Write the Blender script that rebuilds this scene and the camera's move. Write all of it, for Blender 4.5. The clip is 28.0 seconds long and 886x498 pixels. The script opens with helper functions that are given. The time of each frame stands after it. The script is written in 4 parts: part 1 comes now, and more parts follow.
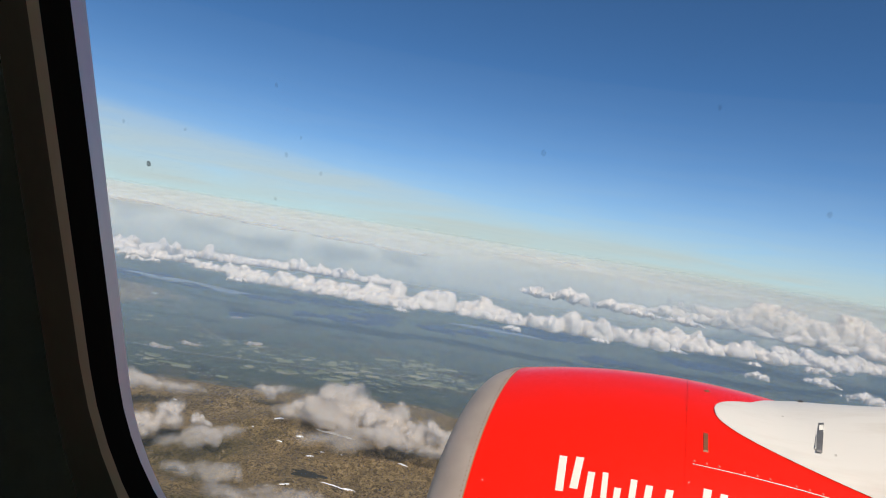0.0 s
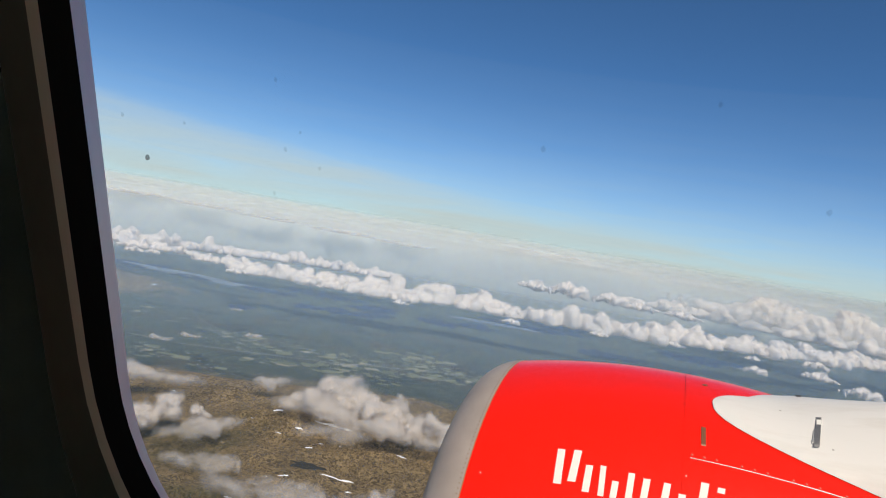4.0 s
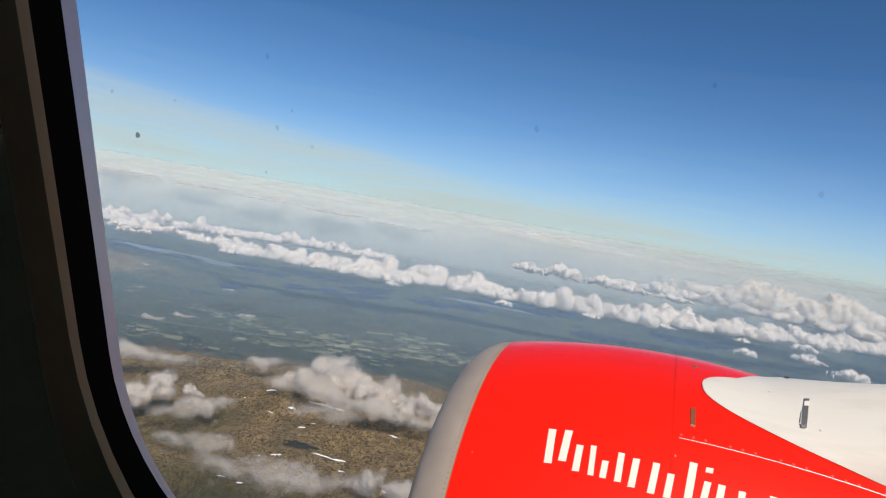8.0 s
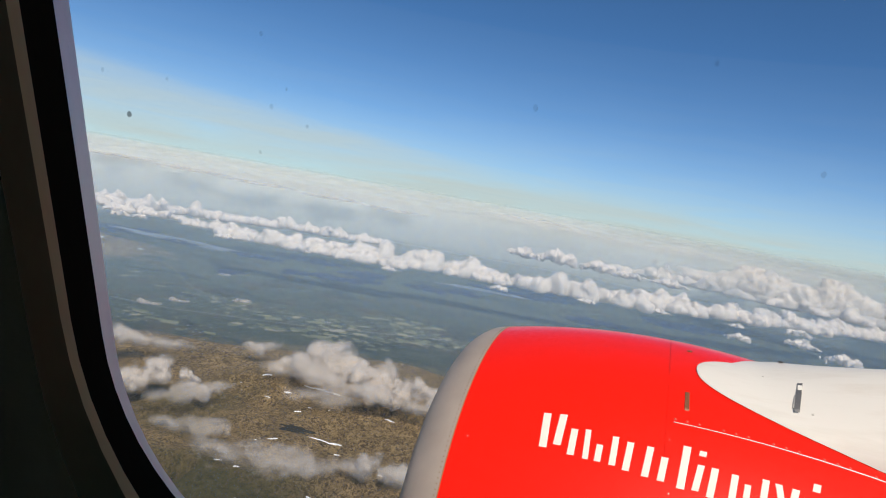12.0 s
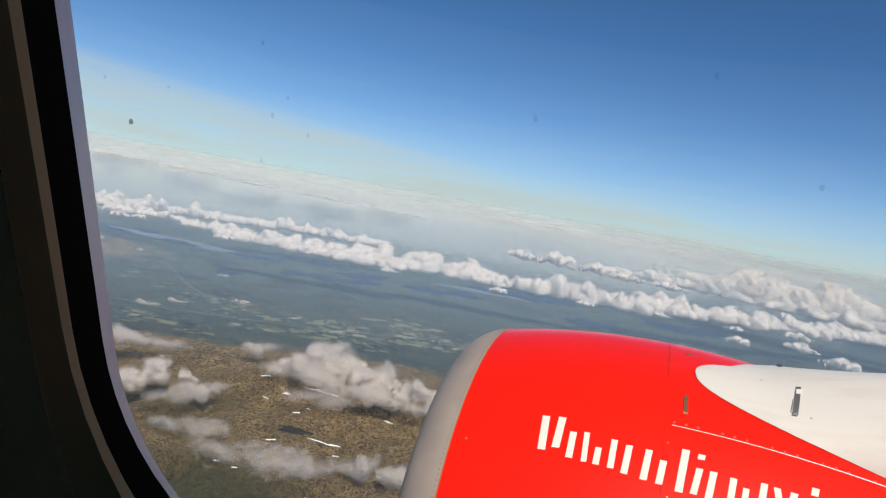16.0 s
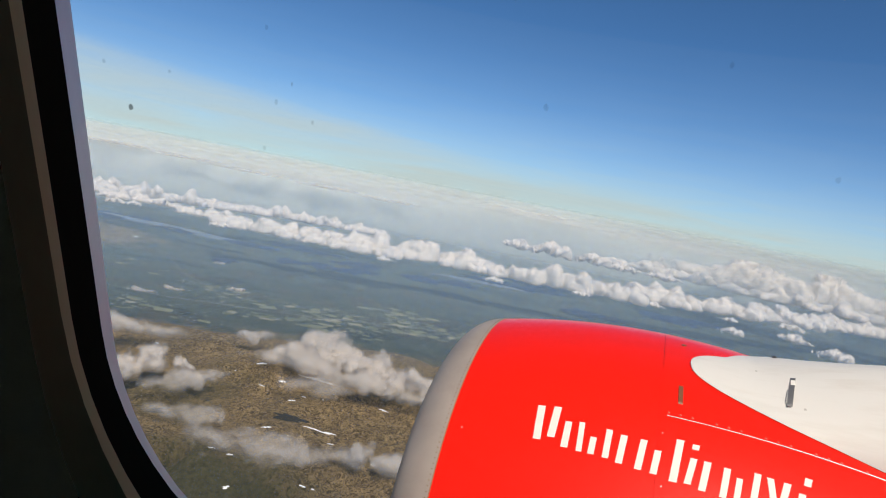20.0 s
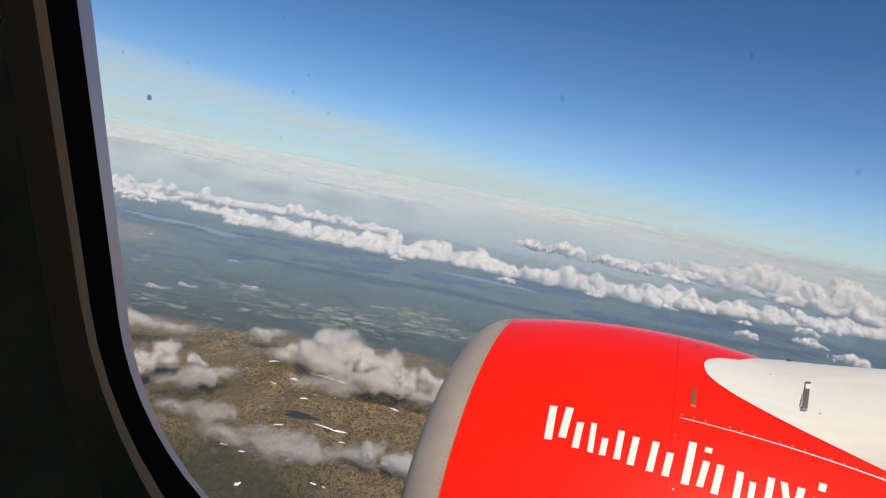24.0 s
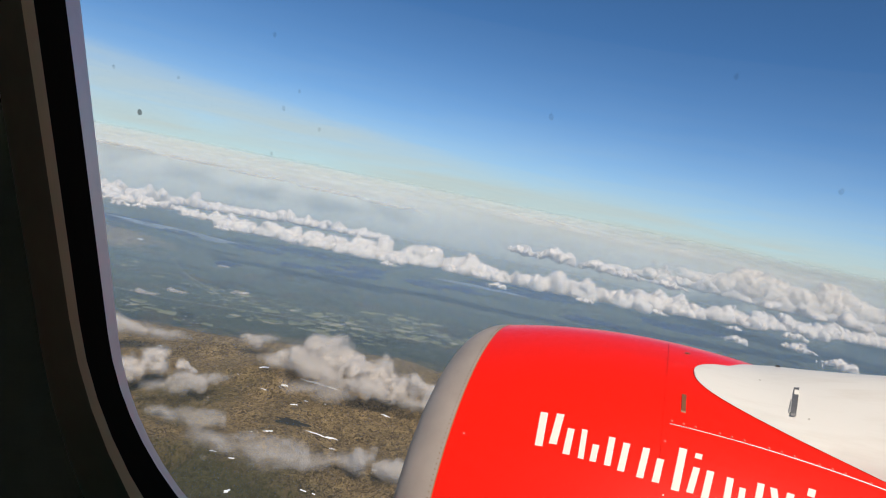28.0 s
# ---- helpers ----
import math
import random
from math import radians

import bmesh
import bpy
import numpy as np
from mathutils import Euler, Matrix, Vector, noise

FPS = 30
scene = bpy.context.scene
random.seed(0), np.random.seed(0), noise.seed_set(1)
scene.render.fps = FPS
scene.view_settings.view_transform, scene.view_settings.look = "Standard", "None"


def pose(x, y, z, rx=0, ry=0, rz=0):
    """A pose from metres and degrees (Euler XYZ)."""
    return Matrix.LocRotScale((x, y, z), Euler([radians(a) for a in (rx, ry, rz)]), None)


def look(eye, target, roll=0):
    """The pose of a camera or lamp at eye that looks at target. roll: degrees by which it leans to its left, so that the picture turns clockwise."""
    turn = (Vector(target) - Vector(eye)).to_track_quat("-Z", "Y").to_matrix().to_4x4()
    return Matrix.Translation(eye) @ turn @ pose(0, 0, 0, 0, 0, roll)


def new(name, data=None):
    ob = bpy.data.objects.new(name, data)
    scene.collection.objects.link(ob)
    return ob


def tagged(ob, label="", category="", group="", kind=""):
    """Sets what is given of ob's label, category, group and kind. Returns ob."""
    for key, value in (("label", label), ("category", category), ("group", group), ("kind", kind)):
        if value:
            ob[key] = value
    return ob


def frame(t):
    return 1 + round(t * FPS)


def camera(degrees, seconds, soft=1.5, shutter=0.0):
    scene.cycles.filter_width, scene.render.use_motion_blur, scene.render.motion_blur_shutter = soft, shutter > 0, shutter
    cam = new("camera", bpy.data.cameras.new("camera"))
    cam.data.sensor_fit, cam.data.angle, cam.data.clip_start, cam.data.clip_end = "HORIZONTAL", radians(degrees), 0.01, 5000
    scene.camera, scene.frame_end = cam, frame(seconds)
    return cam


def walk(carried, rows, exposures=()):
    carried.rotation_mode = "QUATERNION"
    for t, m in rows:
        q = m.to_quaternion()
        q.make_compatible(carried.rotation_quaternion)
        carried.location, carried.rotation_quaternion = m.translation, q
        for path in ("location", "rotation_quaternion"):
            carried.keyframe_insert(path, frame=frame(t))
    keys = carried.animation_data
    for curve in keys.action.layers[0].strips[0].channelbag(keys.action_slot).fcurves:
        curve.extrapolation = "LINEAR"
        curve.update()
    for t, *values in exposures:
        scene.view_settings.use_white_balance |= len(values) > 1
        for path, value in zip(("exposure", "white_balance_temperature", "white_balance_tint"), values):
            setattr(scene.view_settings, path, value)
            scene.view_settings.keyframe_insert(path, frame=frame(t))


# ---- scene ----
# The aircraft stands banked over the land; its own axes are x aft, y outboard, z up, with the
# origin on the engine's axis at the lip of the inlet. The land is modelled at 1:25.
EYE_HEIGHT = 120.0
AIRCRAFT = pose(0.2857, 2.8681, 118.4503, 9.025, -7.384, -18.116)
cam = camera(66.0, 28.0, soft=1.1)
# seconds; eye in the aircraft's axes; degrees turned forward, up, and leaning right
ROWS = [
    (0, 0.8152, -2.5533, 1.8798, 20.04, -7.50, 0.61),
    (0.5, 0.8158, -2.5536, 1.8793, 20.05, -7.86, 0.67),
    (1, 0.8152, -2.5529, 1.8794, 20.01, -7.87, 0.54),
    (1.5, 0.8152, -2.5532, 1.8799, 19.95, -7.92, 0.42),
    (2, 0.8152, -2.5530, 1.8800, 20.00, -7.81, 0.42),
    (2.5, 0.8153, -2.5530, 1.8807, 20.01, -7.89, 0.41),
    (4.5, 0.8151, -2.5529, 1.8802, 20.00, -8.10, 0.31),
    (5, 0.8142, -2.5525, 1.8800, 19.89, -7.96, 0.31),
    (5.5, 0.8144, -2.5523, 1.8804, 19.78, -8.52, 0.15),
    (6, 0.8147, -2.5527, 1.8803, 19.76, -8.54, 0.14),
    (6.5, 0.8146, -2.5529, 1.8795, 19.62, -8.69, 0.16),
    (7, 0.8153, -2.5528, 1.8802, 19.52, -9.28, -0.05),
    (7.5, 0.8152, -2.5528, 1.8800, 19.51, -9.49, -0.14),
    (8, 0.8153, -2.5528, 1.8801, 19.42, -9.66, -0.06),
    (8.5, 0.8147, -2.5522, 1.8796, 19.39, -9.80, -0.08),
    (9, 0.8146, -2.5517, 1.8802, 19.43, -9.98, -0.28),
    (9.5, 0.8137, -2.5514, 1.8800, 19.38, -10.03, -0.18),
    (10, 0.8137, -2.5517, 1.8784, 19.40, -10.39, -0.10),
    (10.5, 0.8132, -2.5512, 1.8780, 19.36, -10.81, -0.12),
    (11, 0.8137, -2.5514, 1.8778, 19.27, -10.93, -0.05),
    (11.5, 0.8139, -2.5505, 1.8788, 19.18, -10.84, -0.24),
    (12, 0.8144, -2.5510, 1.8787, 19.07, -10.90, -0.22),
    (12.5, 0.8138, -2.5513, 1.8791, 19.07, -11.05, -0.35),
    (14.5, 0.8141, -2.5512, 1.8803, 18.92, -10.65, -0.25),
    (15, 0.8144, -2.5515, 1.8806, 19.01, -10.50, -0.31),
    (15.5, 0.8145, -2.5515, 1.8808, 19.07, -10.49, -0.44),
    (16, 0.8143, -2.5514, 1.8808, 19.01, -10.77, -0.47),
    (16.5, 0.8142, -2.5513, 1.8802, 18.91, -10.87, -0.44),
    (17, 0.8143, -2.5514, 1.8805, 18.91, -11.02, -0.46),
    (17.5, 0.8149, -2.5515, 1.8805, 18.99, -11.11, -0.56),
    (18, 0.8142, -2.5517, 1.8800, 18.99, -11.27, -0.36),
    (18.5, 0.8133, -2.5508, 1.8792, 18.94, -12.03, -0.38),
    (19, 0.8129, -2.5497, 1.8796, 18.80, -11.86, -0.65),
    (19.5, 0.8116, -2.5493, 1.8811, 18.62, -11.95, -0.95),
    (20, 0.8109, -2.5495, 1.8805, 18.68, -11.66, -0.95),
    (20.5, 0.8120, -2.5499, 1.8816, 18.92, -11.81, -1.29),
    (21, 0.8114, -2.5499, 1.8815, 18.98, -12.26, -1.18),
    (21.5, 0.8109, -2.5500, 1.8798, 19.28, -12.14, -1.33),
    (23.5, 0.8099, -2.5496, 1.8787, 19.68, -11.82, -1.04),
    (24, 0.8106, -2.5502, 1.8783, 19.76, -11.70, -1.25),
    (24.5, 0.8095, -2.5498, 1.8787, 19.72, -11.45, -1.13),
    (25, 0.8097, -2.5500, 1.8781, 19.70, -11.91, -1.13),
    (25.5, 0.8100, -2.5497, 1.8782, 19.62, -12.07, -1.29),
    (26, 0.8103, -2.5503, 1.8789, 19.74, -12.30, -1.04),
    (26.5, 0.8110, -2.5504, 1.8785, 19.50, -11.84, -1.21),
    (27, 0.8120, -2.5509, 1.8806, 19.07, -11.42, -1.25),
    (27.5, 0.8114, -2.5505, 1.8794, 18.71, -11.03, -1.19),
    (28, 0.8110, -2.5506, 1.8811, 19.00, -11.21, -1.43),
]


def held(x, y, z, turn, up, lean):
    a, b, c = radians(turn), radians(up), radians(lean)
    ahead = Vector((-math.sin(a) * math.cos(b), math.cos(a) * math.cos(b), math.sin(b)))
    return AIRCRAFT @ look((x, y, z), Vector((x, y, z)) + ahead, -lean)


walk(cam, [(t, held(*row)) for t, *row in ROWS], exposures=[(0, -0.05, 6900, 10), (28, -0.05, 6900, 10)])

# ---- sky and sun ----
SUN_AZIMUTH, SUN_HEIGHT = 162.0, 52.0   # degrees clockwise from +y, above the horizon
world = bpy.data.worlds.new("sky")
scene.world = world
world.use_nodes = True
wn = world.node_tree
sky = wn.nodes.new("ShaderNodeTexSky")
sky.sky_type, sky.sun_disc = "NISHITA", False
sky.sun_elevation, sky.sun_rotation = radians(SUN_HEIGHT), radians(SUN_AZIMUTH)
sky.altitude, sky.air_density, sky.dust_density, sky.ozone_density = 6000, 1.0, 0.0, 2.0
back = wn.nodes["Background"]
back.inputs["Strength"].default_value = 0.105
tint = wn.nodes.new("ShaderNodeMix")
tint.data_type, tint.blend_type = "RGBA", "MULTIPLY"
tint.inputs[0].default_value, tint.inputs[7].default_value = 1.0, (0.52, 0.92, 1.17, 1)
wn.links.new(sky.outputs[0], tint.inputs[6])
wn.links.new(tint.outputs[2], back.inputs["Color"])

sun_data = bpy.data.lights.new("sun", "SUN")
sun_data.energy, sun_data.angle, sun_data.color = 4.35, radians(0.53), (1.0, 0.93, 0.83)
sun = new("sun", sun_data)
az, el = radians(SUN_AZIMUTH), radians(SUN_HEIGHT)
TO_SUN = Vector((math.sin(az) * math.cos(el), math.cos(az) * math.cos(el), math.sin(el)))
sun.matrix_world = Matrix.Translation((0, 0, 400)) @ TO_SUN.to_track_quat("Z", "Y").to_matrix().to_4x4()
scene.cycles.transparent_max_bounces = 64


# ---- materials ----
class Nodes:
    """A node material, with short calls for the nodes that it needs."""

    def __init__(self, name):
        self.mat = bpy.data.materials.new(name)
        self.mat.use_nodes = True
        self.tree = self.mat.node_tree
        self.tree.nodes.clear()
        self.out = self.tree.nodes.new("ShaderNodeOutputMaterial")

    def put(self, kind, **inputs):
        node = self.tree.nodes.new(kind)
        for key, value in inputs.items():
            self.feed(node, key.replace("_", " "), value)
        return node

    def feed(self, node, key, value):
        socket = node.inputs[key]
        if hasattr(value, "is_linked"):
            self.tree.links.new(value, socket)
        else:
            socket.default_value = value

    def place(self, scale=(1, 1, 1)):
        m = self.put("ShaderNodeMapping", Scale=scale)
        self.feed(m, "Vector", self.put("ShaderNodeTexCoord").outputs["Object"])
        return m.outputs[0]

    def noise(self, where, scale, detail=4.0, rough=0.55, twist=0.0):
        return self.put("ShaderNodeTexNoise", Vector=where, Scale=scale, Detail=detail, Roughness=rough, Distortion=twist).outputs["Fac"]

    def ramp(self, value, low, high, a=0.0, b=1.0):
        n = self.put("ShaderNodeMapRange", Value=value)
        n.inputs[1].default_value, n.inputs[2].default_value = low, high
        n.inputs[3].default_value, n.inputs[4].default_value = a, b
        return n.outputs[0]

    def blend(self, fac, a, b):
        n = self.tree.nodes.new("ShaderNodeMix")
        n.data_type = "RGBA"
        for socket, value in ((n.inputs[0], fac), (n.inputs[6], a), (n.inputs[7], b)):
            if hasattr(value, "is_linked"):
                self.tree.links.new(value, socket)
            else:
                socket.default_value = value if isinstance(value, float) else (*value, 1.0)
        return n.outputs[2]

    def math(self, kind, a, b):
        n = self.tree.nodes.new("ShaderNodeMath")
        n.operation = kind
        for socket, value in ((n.inputs[0], a), (n.inputs[1], b)):
            if hasattr(value, "is_linked"):
                self.tree.links.new(value, socket)
            else:
                socket.default_value = value
        return n.outputs[0]

    def attribute(self, name):
        n = self.tree.nodes.new("ShaderNodeAttribute")
        n.attribute_name = name
        return n.outputs["Fac"]

    def bump(self, height, strength, distance):
        return self.put("ShaderNodeBump", Height=height, Strength=strength, Distance=distance).outputs[0]

    def surface(self, color, rough=0.5, metal=0.0, normal=None, coat=0.0, specular=0.5):
        b = self.put("ShaderNodeBsdfPrincipled")
        if hasattr(color, "is_linked"):
            self.tree.links.new(color, b.inputs["Base Color"])
        else:
            b.inputs["Base Color"].default_value = (*color, 1)
        self.feed(b, "Roughness", rough)
        self.feed(b, "Metallic", metal)
        self.feed(b, "Coat Weight", coat)
        self.feed(b, "Coat Roughness", 0.06)
        self.feed(b, "Specular IOR Level", specular)
        if normal is not None:
            self.tree.links.new(normal, b.inputs["Normal"])
        return self.finish(b.outputs[0])

    def finish(self, shader):
        self.tree.links.new(shader, self.out.inputs["Surface"])
        return self.mat


def painted(name, color, dirt, rough=0.3, coat=0.5, grime=0.25, scale=3.0):
    """Aircraft paint with faint streaks of dirt and orange peel."""
    n = Nodes(name)
    where = n.place((1.0, 6.0, 6.0))
    fine = n.noise(n.place(), 60.0, 3.0)
    streak = n.ramp(n.noise(where, scale, 5.0, 0.6), 0.5, 0.8, 0.0, grime)
    c = n.blend(streak, color, dirt)
    return n.surface(c, n.ramp(fine, 0.3, 0.7, rough * 0.8, rough * 1.25), coat=coat, specular=0.15, normal=n.bump(n.noise(n.place(), 25.0, 2.0), 0.03, 0.004))


RED = painted("red_paint", (0.92, 0.013, 0.003), (0.70, 0.016, 0.006), 0.45, 0.35, 0.3)
WHITE = painted("white_paint", (0.70, 0.68, 0.635), (0.50, 0.45, 0.38), 0.45, 0.1, 0.4)
LETTER = painted("letter_white", (0.85, 0.82, 0.74), (0.7, 0.66, 0.58), 0.4, 0.3, 0.2)


def bare_metal():
    n = Nodes("lip_metal")
    brushed = n.noise(n.place((40.0, 1.0, 1.0)), 4.0, 4.0, 0.6)
    smudge = n.noise(n.place(), 5.0, 5.0, 0.6)
    c = n.blend(n.ramp(smudge, 0.35, 0.75), (0.43, 0.365, 0.32), (0.34, 0.285, 0.245))
    return n.surface(c, n.ramp(brushed, 0.2, 0.8, 0.5, 0.7), metal=0.2, normal=n.bump(brushed, 0.06, 0.002))


def plain(name, color, rough=0.6, metal=0.0, vary=0.3, scale=40.0, bump=0.1, specular=0.5):
    n = Nodes(name)
    grain = n.noise(n.place(), scale, 5.0, 0.6)
    dark = tuple(v * (1 - vary) for v in color)
    return n.surface(n.blend(grain, dark, color), rough, metal, n.bump(grain, bump, 0.001), specular=specular)


METAL = bare_metal()
RIVET = plain("rivet_brown", (0.26, 0.15, 0.075), 0.5, 0.3)
SEAM = plain("seam_dark", (0.42, 0.009, 0.006), 0.8)
LATCH = plain("latch_brown", (0.34, 0.13, 0.06), 0.5, 0.2, 0.5, 80)
BOLT = plain("bolt_red", (0.85, 0.16, 0.11), 0.5, 0.0, 0.4, 200)
STEEL = plain("latch_steel", (0.40, 0.39, 0.37), 0.4, 0.7, 0.4, 60)
DARK = plain("duct_dark", (0.04, 0.04, 0.045), 0.6)
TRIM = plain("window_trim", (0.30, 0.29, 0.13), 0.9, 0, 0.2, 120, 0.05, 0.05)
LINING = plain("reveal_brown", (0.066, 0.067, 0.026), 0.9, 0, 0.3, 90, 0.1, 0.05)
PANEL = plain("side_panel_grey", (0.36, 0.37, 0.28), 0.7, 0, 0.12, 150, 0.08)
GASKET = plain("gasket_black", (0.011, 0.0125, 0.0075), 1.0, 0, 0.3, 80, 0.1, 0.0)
CABIN = plain("cabin_lining", (0.80, 0.80, 0.75), 0.8, 0, 0.2, 8)
BEZEL = plain("outer_reveal", (0.70, 0.74, 0.62), 0.5, 0, 0.15, 60, 0.05, 0.5)
SKIN = plain("fuselage_paint", (0.78, 0.78, 0.77), 0.4, 0, 0.06, 6)
STONE = plain("fell_stone", (0.21, 0.165, 0.105), 0.9, 0, 0.5, 0.6)
SNOW = plain("snow", (0.86, 0.87, 0.88), 0.7, 0, 0.08, 0.8, 0.3)
TARN_SHADOW = plain("tarn_and_shadow", (0.046, 0.044, 0.038), 0.6, 0, 0.5, 0.3, 0.02, 0.02)
OPEN_WATER = plain("open_water", (0.02, 0.04, 0.085), 0.28, 0, 0.3, 0.05, 0.01, 0.5)
FOREST_LAKE = plain("forest_lake_water", (0.006, 0.020, 0.070), 0.5, 0, 0.3, 0.05, 0.01, 0.02)
LAKE = plain("tarn_water", (0.008, 0.018, 0.042), 0.6, 0, 0.3, 0.05, 0.01, 0.02)
HOUSE = plain("house_walls", (0.66, 0.65, 0.62), 0.7, 0, 0.6, 0.8)
ROAD = plain("road_gravel", (0.34, 0.34, 0.31), 0.9, 0, 0.2, 0.5)


def glass():
    n = Nodes("window_pane")
    clear, shine = n.put("ShaderNodeBsdfTransparent"), n.put("ShaderNodeBsdfGlossy", Roughness=0.02)
    scuff = n.ramp(n.noise(n.place((1, 1, 1)), 60.0, 4.0), 0.4, 0.9, 0.006, 0.018)
    mix = n.put("ShaderNodeMixShader", Fac=scuff)
    n.tree.links.new(clear.outputs[0], mix.inputs[1])
    n.tree.links.new(shine.outputs[0], mix.inputs[2])
    return n.finish(mix.outputs[0])


GLASS = glass()


def dusty(name, share):
    n = Nodes(name)
    mix = n.put("ShaderNodeMixShader", Fac=share)
    n.tree.links.new(n.put("ShaderNodeBsdfTransparent").outputs[0], mix.inputs[1])
    n.tree.links.new(n.put("ShaderNodeBsdfDiffuse", Color=(0.08, 0.09, 0.1, 1)).outputs[0], mix.inputs[2])
    return n.finish(mix.outputs[0])


SPECK, FAINT = dusty("dust_speck", 0.42), dusty("faint_dust", 0.075)


def cloud_stuff(name, grain, low, high, relief, white=(0.97, 0.93, 0.88)):
    """White vapour: solid where the mesh says dense, torn by noise where it says thin."""
    n = Nodes(name)
    d = n.attribute("vapour")
    torn = n.ramp(n.noise(n.place(), grain, 6.0, 0.62, 0.4), low, high)
    solid = n.ramp(d, 0.9, 1.0)
    fac = n.math("MAXIMUM", n.math("MULTIPLY", d, torn), solid)
    puffs = n.bump(n.noise(n.place(), grain * 2.2, 5.0, 0.6), relief, 1.4)
    a, b = n.put("ShaderNodeBsdfDiffuse", Color=(*white, 1), Normal=puffs), n.put("ShaderNodeBsdfTranslucent", Color=(*white, 1))
    body = n.put("ShaderNodeMixShader", Fac=0.5)
    n.tree.links.new(a.outputs[0], body.inputs[1])
    n.tree.links.new(b.outputs[0], body.inputs[2])
    mix = n.put("ShaderNodeMixShader", Fac=fac)
    n.tree.links.new(n.put("ShaderNodeBsdfTransparent").outputs[0], mix.inputs[1])
    n.tree.links.new(body.outputs[0], mix.inputs[2])
    return n.finish(mix.outputs[0])


CLOUD = cloud_stuff("cumulus", 0.20, 0.25, 0.58, 0.24)
WISP = cloud_stuff("ragged_cloud", 0.15, -0.05, 0.72, 0.03, (0.88, 0.835, 0.785))


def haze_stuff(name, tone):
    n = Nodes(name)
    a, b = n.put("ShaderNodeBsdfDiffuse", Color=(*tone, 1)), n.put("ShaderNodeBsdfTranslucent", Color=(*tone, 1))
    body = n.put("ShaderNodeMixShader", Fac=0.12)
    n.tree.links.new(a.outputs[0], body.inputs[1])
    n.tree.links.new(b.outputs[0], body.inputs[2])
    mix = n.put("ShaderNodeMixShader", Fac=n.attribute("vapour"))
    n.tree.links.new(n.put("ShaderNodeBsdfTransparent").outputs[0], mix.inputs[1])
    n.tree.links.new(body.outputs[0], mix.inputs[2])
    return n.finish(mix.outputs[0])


# aerial haze as sheet colour: blue for near sheets, white for far ones
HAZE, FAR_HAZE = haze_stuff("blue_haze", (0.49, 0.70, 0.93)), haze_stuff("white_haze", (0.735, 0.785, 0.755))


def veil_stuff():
    """The far sheet of cirrus and horizon haze, a glowing backdrop."""
    n = Nodes("glowing_veil")
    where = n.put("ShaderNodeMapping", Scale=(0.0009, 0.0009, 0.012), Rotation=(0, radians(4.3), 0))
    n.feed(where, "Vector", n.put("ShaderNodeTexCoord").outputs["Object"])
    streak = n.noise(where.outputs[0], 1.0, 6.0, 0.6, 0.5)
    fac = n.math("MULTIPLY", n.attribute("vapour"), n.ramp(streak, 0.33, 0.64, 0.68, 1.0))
    # daylight on the sheet is put in as emission
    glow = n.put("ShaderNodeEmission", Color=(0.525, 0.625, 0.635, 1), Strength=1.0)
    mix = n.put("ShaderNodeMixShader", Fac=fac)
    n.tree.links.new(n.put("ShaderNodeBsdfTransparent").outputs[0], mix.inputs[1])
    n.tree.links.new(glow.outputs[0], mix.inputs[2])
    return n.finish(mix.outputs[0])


VEIL = veil_stuff()


